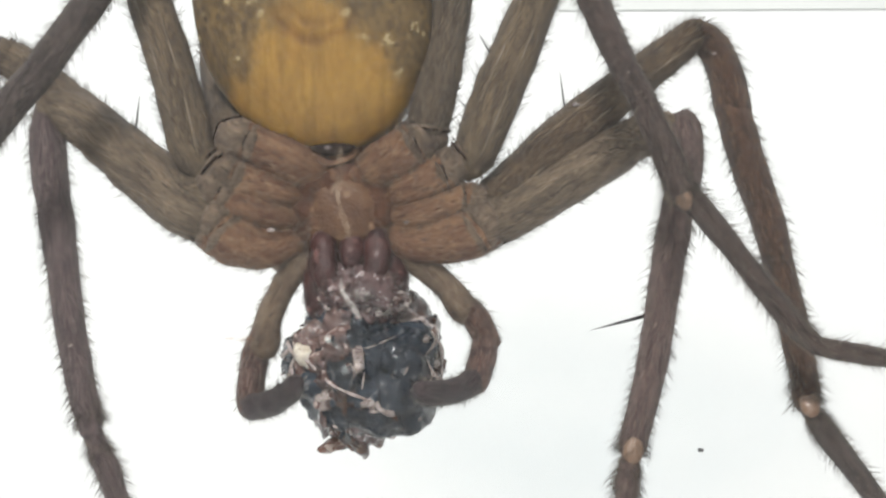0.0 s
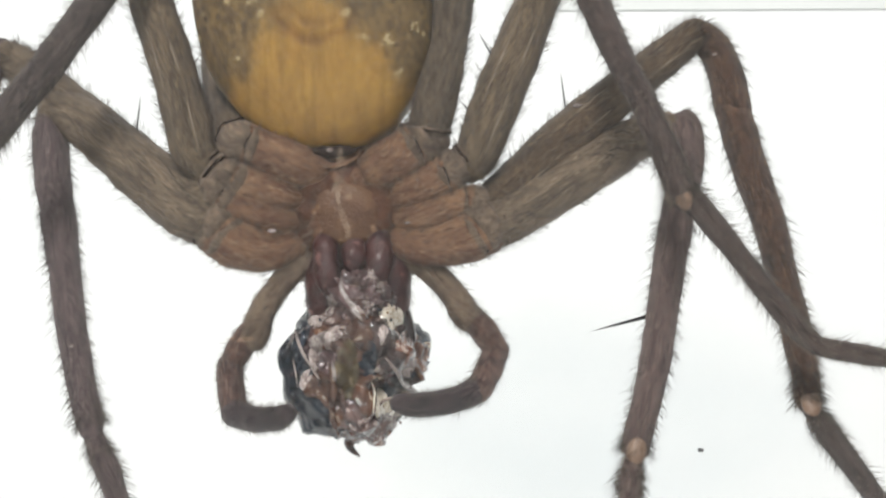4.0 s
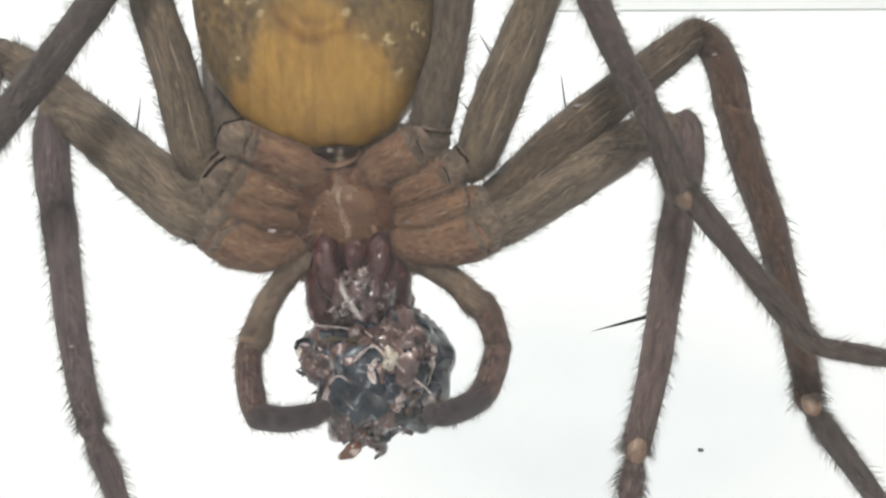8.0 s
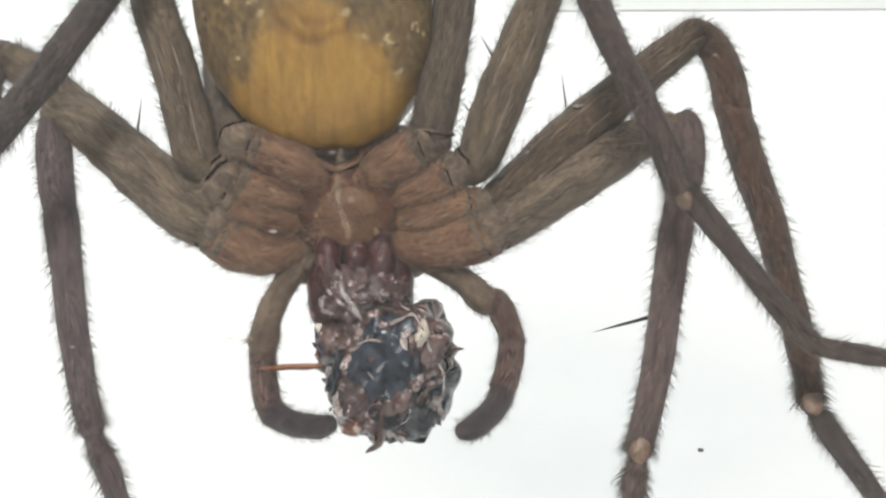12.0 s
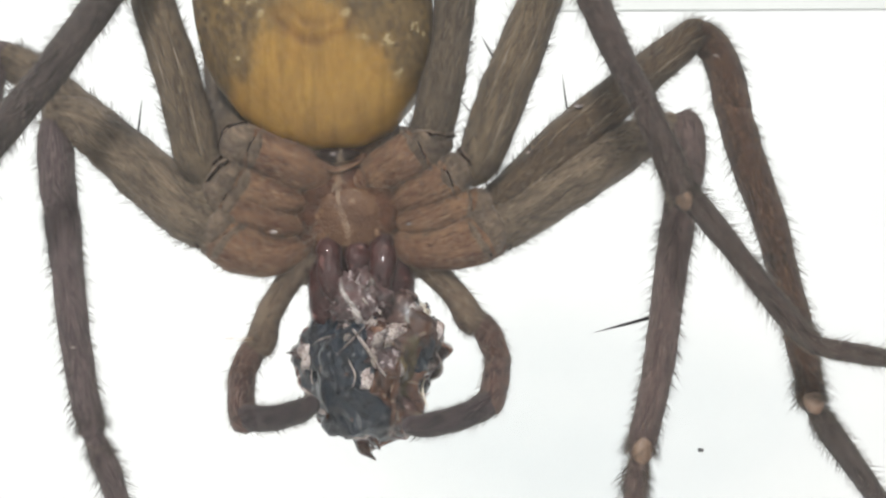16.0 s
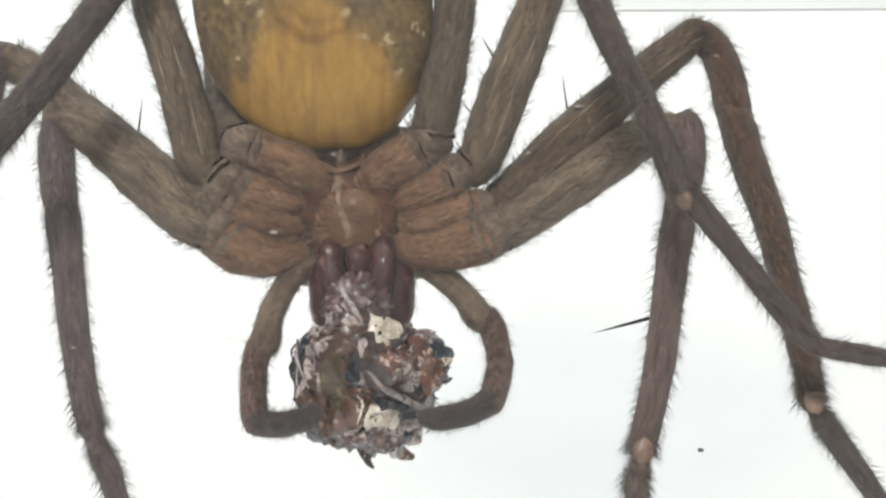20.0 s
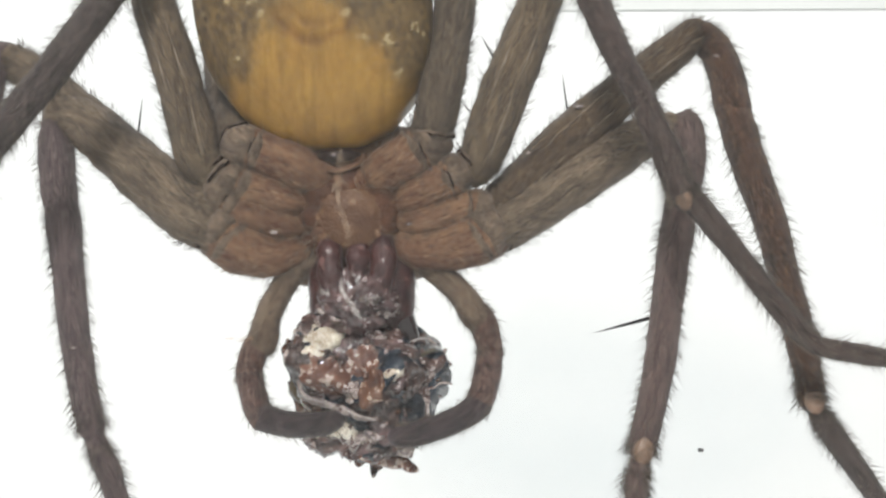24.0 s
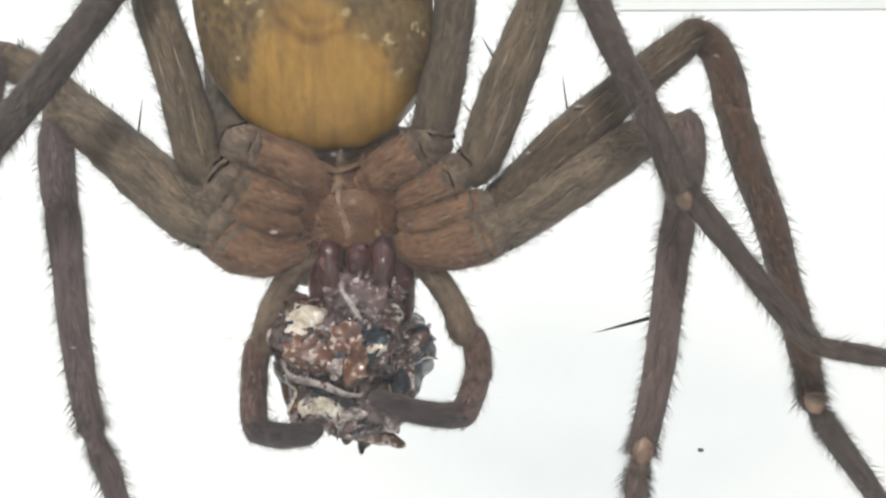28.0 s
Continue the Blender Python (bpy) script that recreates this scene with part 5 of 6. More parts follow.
smear = part("dried_smear", tube([(-3.40, 0.02, 53.36, 0.05), (-3.38, 0.02, 52.85, 0.13), (-3.40, 0.02, 52.50, 0.11), (-3.47, 0.02, 52.15, 0.10), (-3.49, 0.02, 51.71, 0.08), (-3.32, 0.02, 51.05, 0.10), (-3.15, 0.02, 50.49, 0.095), (-3.11, 0.02, 49.95, 0.04)], 8, 60, 0.12, 0.5), [smear_skin])
part("branch", tube([(-3.42, 0.02, 52.40, 0.05), (-3.60, 0.02, 52.10, 0.07), (-3.70, 0.02, 51.88, 0.03)], 8, 14, 0.12, 0.5), [smear_skin], smear)
part("branch", tube([(-3.38, 0.02, 52.34, 0.05), (-3.11, 0.02, 52.05, 0.07), (-2.72, 0.02, 51.86, 0.03)], 8, 14, 0.12, 0.5), [smear_skin], smear)
part("drop_trail", tube([(-3.38, 0.02, 49.08, 0.03), (-3.34, 0.02, 48.63, 0.08), (-2.93, 0.02, 47.95, 0.09), (-2.70, 0.02, 47.65, 0.03)], 8, 30, 0.12, 0.5), [film_material("drop_film", (0.8, 0.74, 0.7), 0.36, 1800)], smear)
tagged(smear, "faint pale dried trickle on the clear panel", "smear")
# duller bluish light low on the back wall, painted as a see-through patch
smudge = part("smudge", blob((12.5, 69.90, 35.2), (26.71, 0.02, 11.45), 40, 20, 2.2), [wall_shade_material()], None, "", (12.5, 69.90, 35.2))
tagged(smudge, "faint bluish shade painted on the white back wall", "smudge")
streak = part("dried_streak", tube([(-7.24, 0.02, 47.02, 0.03), (-6.83, 0.02, 47.00, 0.07), (-6.31, 0.02, 47.03, 0.03)], 8, 16, 0.15, 0.4), [film_material("streak_film", (0.8, 0.5, 0.3), 0.3, 1500)])
tagged(streak, "faint orange streak dried on the clear panel", "smear")


def motions():
    """Slow settling of the body in the early seconds, the swinging feelers and the turning prey."""
    settle = [(0, 0), (1.5, 0.05), (3, 0.25), (5.5, 0.38), (9, 0.42), (11, 0.62), (12.5, 0.77), (15, 0.9), (17, 0.93), (19, 1), (28, 1)]
    body = Vector((-0.22, 0, 0.26)) * MM
    walk(thorax, [(t, Matrix.Translation(ORIGIN[thorax] * MM + body * (1 - s))) for t, s in settle])
    for ob, (d0, d1, p0, p1) in SHIFT.items():
        a, b = Vector(p0[:3]), Vector(p1[:3])
        v0, v1 = Vector((d0[0], 0, d0[1])), Vector((d1[0], 0, d1[1]))
        rows = []
        for t, s in settle:
            held = Vector()
            if ob.parent in SHIFT:
                c0 = SHIFT[ob.parent][0]
                held = ORIGIN[ob.parent] + Vector((c0[0], 0, c0[1])) * (1 - s)
            a1, b1 = a + v0 * (1 - s), b + v1 * (1 - s)
            turn = (b - a).rotation_difference(b1 - a1)
            rows.append((t, Matrix.Translation((a1 - held) * MM) @ turn.to_matrix().to_4x4()))
        walk(ob, rows)
    for sx, opening in ((-1, ((0, 0), (9.5, 0), (10, 10), (10.5, 0), (28, 0))), (1, ((0, 0), (2.5, 0), (3.5, -62), (5.5, 0), (22.5, 0), (23.5, -30), (24.5, -62), (25, -58), (25.5, -20), (26.5, 0), (28, 0)))):
        home = FANGS[sx].location.copy()
        walk(FANGS[sx], [(t, Matrix.Translation(home) @ pose(0, 0, 0, 0, a, 0)) for t, a in opening])
    walk(pulp, [(0, mm(-3.05, 4.65, 48.25)), (2, mm(-3.0, 4.65, 48.15, 10, 0, 20)), (3, mm(-3.05, 4.65, 48.15, 0, 10, -40)), (5.5, mm(-3.0, 4.65, 48.05, 20, 0, -90)), (7, mm(-3.0, 4.65, 48.25, 10, 10, -120)),
                (8, mm(-2.9, 4.65, 48.15, 0, 0, -100)), (10, mm(-2.8, 4.65, 48.25, 10, 30, -60)), (11, mm(-2.5, 4.4, 48.05, 0, 40, -20)), (12, mm(-2.8, 4.65, 48.25, 0, 10, 20)), (14.5, mm(-2.9, 4.65, 48.05, 10, 0, 60)),
                (17, mm(-2.95, 4.65, 48.05, 0, 10, 100)), (20, mm(-3.1, 4.65, 47.95, 10, 0, 60)), (24, mm(-3.1, 4.65, 48.05, 0, -10, 20)), (26, mm(-3.1, 4.65, 48.15, 10, 0, 0)), (28, mm(-3.05, 4.65, 48.05, 0, 10, -20))])
    walk(palp_left['femur'], [
        (0, mm(-5.51, 5.20, 49.07, -16, 23)), (0.5, mm(-5.53, 5.20, 49.16, -18, 43)), (1, mm(-5.56, 5.20, 49.24, -16, 31)),
        (1.5, mm(-5.62, 5.20, 49.24, -18, 27)), (2, mm(-5.67, 5.20, 49.24, -15, 34)), (2.5, mm(-5.56, 5.20, 49.21, -18, 30)),
        (3, mm(-5.45, 5.20, 49.19, -15, 36)), (3.5, mm(-5.46, 5.20, 49.18, -15, 33)), (4.5, mm(-5.48, 5.20, 49.16, -15, 33)),
        (5.5, mm(-5.50, 5.20, 49.14, -15, 33)), (6, mm(-5.51, 5.20, 49.13, -15, 26)), (6.5, mm(-5.48, 5.20, 49.19, -15, 28)),
        (7, mm(-5.45, 5.20, 49.24, -17, 27)), (7.5, mm(-5.48, 5.20, 49.21, -15, 32)), (8, mm(-5.51, 5.20, 49.19, -15, 30)),
        (8.5, mm(-5.51, 5.20, 49.19, -16, 22)), (9, mm(-5.51, 5.20, 49.19, -15, 32)), (9.5, mm(-5.45, 5.20, 49.13, -14, 29)),
        (10, mm(-5.39, 5.20, 49.07, -12, 26)), (10.5, mm(-5.42, 5.20, 49.07, -9, 31)), (11, mm(-5.45, 5.20, 49.07, -13, 30)),
        (11.5, mm(-5.45, 5.20, 49.10, -14, 29)), (12, mm(-5.45, 5.20, 49.13, -17, 25)), (12.5, mm(-5.45, 5.20, 49.13, -14, 30)),
        (13.5, mm(-5.45, 5.20, 49.13, -14, 30)), (14.5, mm(-5.45, 5.20, 49.13, -14, 30)), (15, mm(-5.45, 5.20, 49.13, -14, 30)),
        (15.5, mm(-5.42, 5.20, 49.10, -8, 25)), (16, mm(-5.39, 5.20, 49.07, -6, 29)), (16.5, mm(-5.42, 5.20, 49.10, -6, 31)),
        (17, mm(-5.45, 5.20, 49.13, -16, 25)), (17.5, mm(-5.42, 5.20, 49.07, -15, 26)), (18, mm(-5.39, 5.20, 49.02, -15, 18)),
        (18.5, mm(-5.39, 5.20, 49.02, -13, 30)), (19, mm(-5.39, 5.20, 49.02, -13, 24)), (19.5, mm(-5.39, 5.20, 49.07, -13, 27)),
        (20, mm(-5.39, 5.20, 49.13, -13, 25)), (20.5, mm(-5.39, 5.20, 49.13, -14, 29)), (21, mm(-5.39, 5.20, 49.13, -6, 31)),
        (21.5, mm(-5.40, 5.20, 49.13, -7, 35)), (22.5, mm(-5.42, 5.20, 49.13, -13, 35)), (23.5, mm(-5.44, 5.20, 49.13, -13, 35)),
        (24, mm(-5.45, 5.20, 49.13, -13, 26)), (24.5, mm(-5.48, 5.20, 49.10, -15, 34)), (25, mm(-5.51, 5.20, 49.07, -16, 25)),
        (25.5, mm(-5.53, 5.20, 49.10, -16, 25)), (26, mm(-5.56, 5.20, 49.13, -16, 10)), (26.5, mm(-5.51, 5.20, 49.16, -15, 24)),
        (27, mm(-5.45, 5.20, 49.19, -9, 24)), (27.5, mm(-5.45, 5.20, 49.19, -14, 26)), (28, mm(-5.45, 5.20, 49.19, -9, 24)),
    ])
    walk(palp_left['patella'], [
        (0, mm(-6.45, 4.50, 46.89, 0, 23)), (0.5, mm(-6.99, 4.50, 47.60, 0, 25)), (1, mm(-6.80, 4.50, 47.17, 0, 22)),
        (1.5, mm(-6.62, 4.50, 47.32, 0, 15)), (2, mm(-7.13, 4.50, 47.11, 0, 18)), (2.5, mm(-6.64, 4.50, 47.32, 0, 20)),
        (3, mm(-7.04, 4.50, 47.00, 0, 26)), (3.5, mm(-6.84, 4.50, 47.04, 0, 38)), (4.5, mm(-6.89, 4.50, 46.96, 0, 31)),
        (5.5, mm(-6.93, 4.50, 46.89, 0, 21)), (6, mm(-6.69, 4.50, 46.73, 0, 18)), (6.5, mm(-6.70, 4.50, 46.89, 0, 21)),
        (7, mm(-6.47, 4.50, 47.22, 0, 8)), (7.5, mm(-6.84, 4.50, 47.04, 0, 23)), (8, mm(-6.80, 4.50, 46.95, 0, 14)),
        (8.5, mm(-6.42, 4.50, 46.89, 0, 23)), (9, mm(-6.86, 4.50, 47.00, 0, 16)), (9.5, mm(-6.84, 4.50, 46.61, 0, 15)),
        (10, mm(-6.70, 4.57, 46.34, 0, 18)), (10.5, mm(-7.01, 4.69, 46.45, 0, 21)), (11, mm(-6.91, 4.50, 46.51, 0, 17)),
        (11.5, mm(-6.84, 4.50, 46.61, 0, 21)), (12, mm(-6.42, 4.50, 47.06, 0, 6)), (12.5, mm(-6.84, 4.50, 46.75, 0, 21)),
        (13.5, mm(-6.84, 4.50, 46.75, 0, 24)), (14.5, mm(-6.84, 4.50, 46.75, 0, 27)), (15, mm(-6.91, 4.50, 46.62, 0, 19)),
        (15.5, mm(-6.74, 4.77, 46.31, 0, 1)), (16, mm(-6.96, 4.85, 46.21, 0, 23)), (16.5, mm(-7.04, 4.85, 46.44, 0, 19)),
        (17, mm(-6.47, 4.50, 46.95, 0, 15)), (17.5, mm(-6.56, 4.50, 46.75, 0, 7)), (18, mm(-6.20, 4.50, 46.62, 0, 8)),
        (18.5, mm(-6.84, 4.50, 46.47, 0, 8)), (19, mm(-6.58, 4.50, 46.29, 0, 11)), (19.5, mm(-6.70, 4.50, 46.47, 0, 15)),
        (20, mm(-6.64, 4.50, 46.45, 0, 12)), (20.5, mm(-6.70, 4.50, 46.75, 0, 19)), (21, mm(-7.01, 4.85, 46.43, 0, 16)),
        (21.5, mm(-7.17, 4.81, 46.59, 0, 24)), (22.5, mm(-7.13, 4.50, 46.68, 0, 18)), (23.5, mm(-7.13, 4.50, 46.75, 0, 12)),
        (24, mm(-6.75, 4.50, 46.45, 0, 16)), (24.5, mm(-6.99, 4.50, 46.89, 0, 21)), (25, mm(-6.53, 4.50, 46.84, 0, 10)),
        (25.5, mm(-6.56, 4.50, 46.89, 0, 15)), (26, mm(-5.98, 4.50, 46.73, 0, 5)), (26.5, mm(-6.56, 4.50, 46.75, 0, 10)),
        (27, mm(-6.72, 4.71, 46.38, 0, 8)), (27.5, mm(-6.70, 4.50, 46.61, 0, 15)), (28, mm(-6.72, 4.71, 46.38, 0, 8)),
    ])
    walk(palp_left['tibia'], [
        (0, mm(-6.82, 4.50, 46.01, -27, 3)), (0.5, mm(-7.58, 4.50, 46.32, -30, -12)), (1, mm(-7.21, 4.50, 46.18, -30, -11)),
        (1.5, mm(-6.95, 4.50, 46.04, -20, -17)), (2, mm(-7.50, 4.50, 45.96, -32, -9)), (2.5, mm(-7.15, 4.50, 45.90, -27, -25)),
        (3, mm(-7.50, 4.50, 46.07, -33, 2)), (3.5, mm(-7.86, 4.50, 45.76, -27, -6)), (4.5, mm(-7.62, 4.50, 45.76, -32, -16)),
        (5.5, mm(-7.38, 4.50, 45.76, -34, -26)), (6, mm(-7.04, 4.50, 45.63, -30, -14)), (6.5, mm(-7.15, 4.50, 45.76, -31, -30)),
        (7, mm(-6.66, 4.50, 45.96, -22, -24)), (7.5, mm(-7.38, 4.50, 45.76, -31, -20)), (8, mm(-7.10, 4.50, 45.74, -22, -14)),
        (8.5, mm(-6.95, 4.50, 45.61, -34, -25)), (9, mm(-7.15, 4.50, 45.96, -22, -17)), (9.5, mm(-7.15, 4.50, 45.47, -31, -31)),
        (10, mm(-7.00, 4.57, 45.40, -29, -42)), (10.5, mm(-7.40, 4.69, 45.45, -31, -29)), (11, mm(-7.21, 4.50, 45.52, -34, -28)),
        (11.5, mm(-7.29, 4.50, 45.47, -34, -13)), (12, mm(-6.55, 4.50, 45.85, -23, -12)), (12.5, mm(-7.29, 4.50, 45.61, -24, -27)),
        (13.5, mm(-7.36, 4.50, 45.61, -26, -20)), (14.5, mm(-7.43, 4.50, 45.61, -25, -13)), (15, mm(-7.28, 4.50, 45.52, -33, -11)),
        (15.5, mm(-6.76, 4.77, 45.16, -20, -27)), (16, mm(-7.37, 4.85, 45.27, -36, -8)), (16.5, mm(-7.43, 4.85, 45.30, -22, -3)),
        (17, mm(-6.75, 4.50, 45.96, -19, -10)), (17.5, mm(-6.72, 4.50, 45.47, -19, -20)), (18, mm(-6.33, 4.50, 45.63, -19, -16)),
        (18.5, mm(-7.01, 4.50, 45.33, -34, -13)), (19, mm(-6.79, 4.50, 45.19, -37, -12)), (19.5, mm(-7.01, 4.50, 45.33, -34, -16)),
        (20, mm(-6.88, 4.50, 45.30, -33, -8)), (20.5, mm(-7.09, 4.50, 45.61, -22, -8)), (21, mm(-7.31, 4.85, 45.38, -36, -16)),
        (21.5, mm(-7.62, 4.81, 45.59, -32, -24)), (22.5, mm(-7.48, 4.50, 45.61, -26, -21)), (23.5, mm(-7.38, 4.50, 45.61, -21, -18)),
        (24, mm(-7.04, 4.50, 45.41, -33, -21)), (24.5, mm(-7.43, 4.50, 45.76, -32, -12)), (25, mm(-6.75, 4.50, 45.63, -22, -1)),
        (25.5, mm(-6.86, 4.50, 45.76, -32, -5)), (26, mm(-6.08, 4.50, 45.63, -30, -12)), (26.5, mm(-6.78, 4.50, 45.47, -22, -9)),
        (27, mm(-6.85, 4.71, 45.39, -22, -6)), (27.5, mm(-7.01, 4.50, 45.47, -20, -7)), (28, mm(-6.88, 4.71, 45.28, -22, -4)),
    ])
    walk(palp_left['tarsus'], [
        (0, mm(-6.90, 3.64, 44.32, -49, -122)), (0.5, mm(-7.23, 3.54, 44.68, -47, -96)), (1, mm(-6.88, 3.53, 44.54, -48, -111)),
        (1.5, mm(-6.34, 3.75, 44.02, -43, -82)), (2, mm(-7.24, 3.50, 44.39, -41, -96)), (2.5, mm(-6.41, 3.63, 44.31, -43, -95)),
        (3, mm(-7.55, 3.50, 44.55, -48, -106)), (3.5, mm(-7.67, 3.63, 44.06, -49, -98)), (4.5, mm(-7.19, 3.50, 44.24, -43, -99)),
        (5.5, mm(-6.73, 3.50, 44.41, -35, -99)), (6, mm(-6.64, 3.55, 44.00, -43, -108)), (6.5, mm(-6.31, 3.50, 44.32, -43, -106)),
        (7, mm(-5.91, 3.75, 44.25, -45, -99)), (7.5, mm(-6.81, 3.51, 44.18, -31, -92)), (8, mm(-6.67, 3.75, 43.98, -37, -102)),
        (8.5, mm(-6.31, 3.50, 44.27, -27, -93)), (9, mm(-6.61, 3.75, 44.14, -27, -102)), (9.5, mm(-6.31, 3.50, 44.05, -18, -100)),
        (10, mm(-5.84, 3.61, 44.10, -18, -115)), (10.5, mm(-6.61, 3.69, 44.02, -27, -102)), (11, mm(-6.52, 3.50, 44.22, -26, -109)),
        (11.5, mm(-6.95, 3.50, 44.05, -47, -96)), (12, mm(-6.18, 3.75, 44.09, -46, -89)), (12.5, mm(-6.47, 3.69, 44.02, -19, -90)),
        (13.5, mm(-6.75, 3.66, 43.97, -32, -97)), (14.5, mm(-7.03, 3.68, 43.91, -40, -104)), (15, mm(-6.99, 3.50, 44.01, -39, -98)),
        (15.5, mm(-5.81, 4.02, 43.28, -42, -67)), (16, mm(-7.19, 3.85, 43.91, -34, -106)), (16.5, mm(-7.32, 4.10, 43.41, -37, -89)),
        (17, mm(-6.34, 3.75, 43.76, -44, -81)), (17.5, mm(-5.98, 3.75, 43.46, -44, -91)), (18, mm(-5.72, 3.75, 43.55, -45, -87)),
        (18.5, mm(-6.67, 3.50, 43.91, -39, -108)), (19, mm(-6.52, 3.50, 43.90, -44, -118)), (19.5, mm(-6.59, 3.50, 43.91, -37, -116)),
        (20, mm(-6.66, 3.50, 43.79, -45, -107)), (20.5, mm(-6.85, 3.75, 43.76, -48, -102)), (21, mm(-6.93, 3.85, 44.07, -29, -108)),
        (21.5, mm(-6.99, 3.81, 44.15, -34, -109)), (22.5, mm(-6.86, 3.66, 43.97, -37, -104)), (23.5, mm(-6.76, 3.75, 43.76, -39, -98)),
        (24, mm(-6.47, 3.50, 43.96, -32, -94)), (24.5, mm(-7.09, 3.50, 44.19, -37, -98)), (25, mm(-6.70, 3.75, 43.76, -47, -73)),
        (25.5, mm(-6.73, 3.50, 44.19, -46, -76)), (26, mm(-5.74, 3.54, 44.00, -52, -58)), (26.5, mm(-6.48, 3.75, 43.60, -42, -74)),
        (27, mm(-6.66, 3.96, 43.52, -41, -91)), (27.5, mm(-6.76, 3.75, 43.46, -45, -101)), (28, mm(-6.75, 3.96, 43.46, -44, -99)),
    ])
    walk(palp_right['femur'], [
        (0, mm(-1.33, 5.20, 49.58, -13, -51)), (0.5, mm(-1.27, 5.20, 49.63, -6, -63)), (1, mm(-1.22, 5.20, 49.69, -14, -64)),
        (1.5, mm(-1.22, 5.20, 49.69, -13, -57)), (2, mm(-1.22, 5.20, 49.69, -6, -50)), (2.5, mm(-1.16, 5.20, 49.63, -9, -56)),
        (3, mm(-1.11, 5.20, 49.58, -6, -51)), (3.5, mm(-1.09, 5.20, 49.56, -6, -43)), (4.5, mm(-1.05, 5.20, 49.52, -6, -49)),
        (5.5, mm(-1.02, 5.20, 49.48, -6, -54)), (6, mm(-1.00, 5.20, 49.46, -14, -61)), (6.5, mm(-1.00, 5.20, 49.49, -13, -54)),
        (7, mm(-1.00, 5.20, 49.52, -13, -58)), (7.5, mm(-1.00, 5.20, 49.52, -6, -53)), (8, mm(-1.00, 5.20, 49.52, -14, -57)),
        (8.5, mm(-1.00, 5.20, 49.49, -6, -57)), (9, mm(-1.00, 5.20, 49.46, -13, -58)), (9.5, mm(-0.94, 5.20, 49.52, -6, -54)),
        (10, mm(-0.89, 5.20, 49.58, -6, -60)), (10.5, mm(-0.83, 5.20, 49.52, -13, -59)), (11, mm(-0.77, 5.20, 49.46, -6, -54)),
        (11.5, mm(-0.83, 5.20, 49.52, -14, -52)), (12, mm(-0.89, 5.20, 49.58, -6, -60)), (12.5, mm(-0.87, 5.20, 49.55, -6, -59)),
        (13.5, mm(-0.83, 5.20, 49.49, -6, -52)), (14.5, mm(-0.79, 5.20, 49.44, -6, -44)), (15, mm(-0.77, 5.20, 49.41, -13, -50)),
        (15.5, mm(-0.83, 5.20, 49.41, -14, -47)), (16, mm(-0.89, 5.20, 49.41, -6, -45)), (16.5, mm(-0.89, 5.20, 49.46, -6, -50)),
        (17, mm(-0.89, 5.20, 49.52, -14, -59)), (17.5, mm(-0.89, 5.20, 49.52, -14, -50)), (18, mm(-0.89, 5.20, 49.52, -15, -61)),
        (18.5, mm(-0.89, 5.20, 49.44, -6, -58)), (19, mm(-0.89, 5.20, 49.35, -6, -46)), (19.5, mm(-0.83, 5.20, 49.35, -6, -47)),
        (20, mm(-0.77, 5.20, 49.35, -6, -50)), (20.5, mm(-0.77, 5.20, 49.38, -13, -56)), (21, mm(-0.77, 5.20, 49.41, -9, -57)),
        (21.5, mm(-0.77, 5.20, 49.41, -10, -57)), (22.5, mm(-0.77, 5.20, 49.41, -13, -52)), (23.5, mm(-0.77, 5.20, 49.41, -14, -46)),
        (24, mm(-0.77, 5.20, 49.41, -14, -48)), (24.5, mm(-0.77, 5.20, 49.38, -14, -45)), (25, mm(-0.77, 5.20, 49.35, -6, -48)),
        (25.5, mm(-0.77, 5.20, 49.35, -8, -52)), (26, mm(-0.77, 5.20, 49.35, -13, -53)), (26.5, mm(-0.83, 5.20, 49.35, -13, -51)),
        (27, mm(-0.89, 5.20, 49.35, -6, -34)), (27.5, mm(-0.83, 5.20, 49.35, -13, -36)), (28, mm(-0.77, 5.20, 49.35, -6, -34)),
    ])
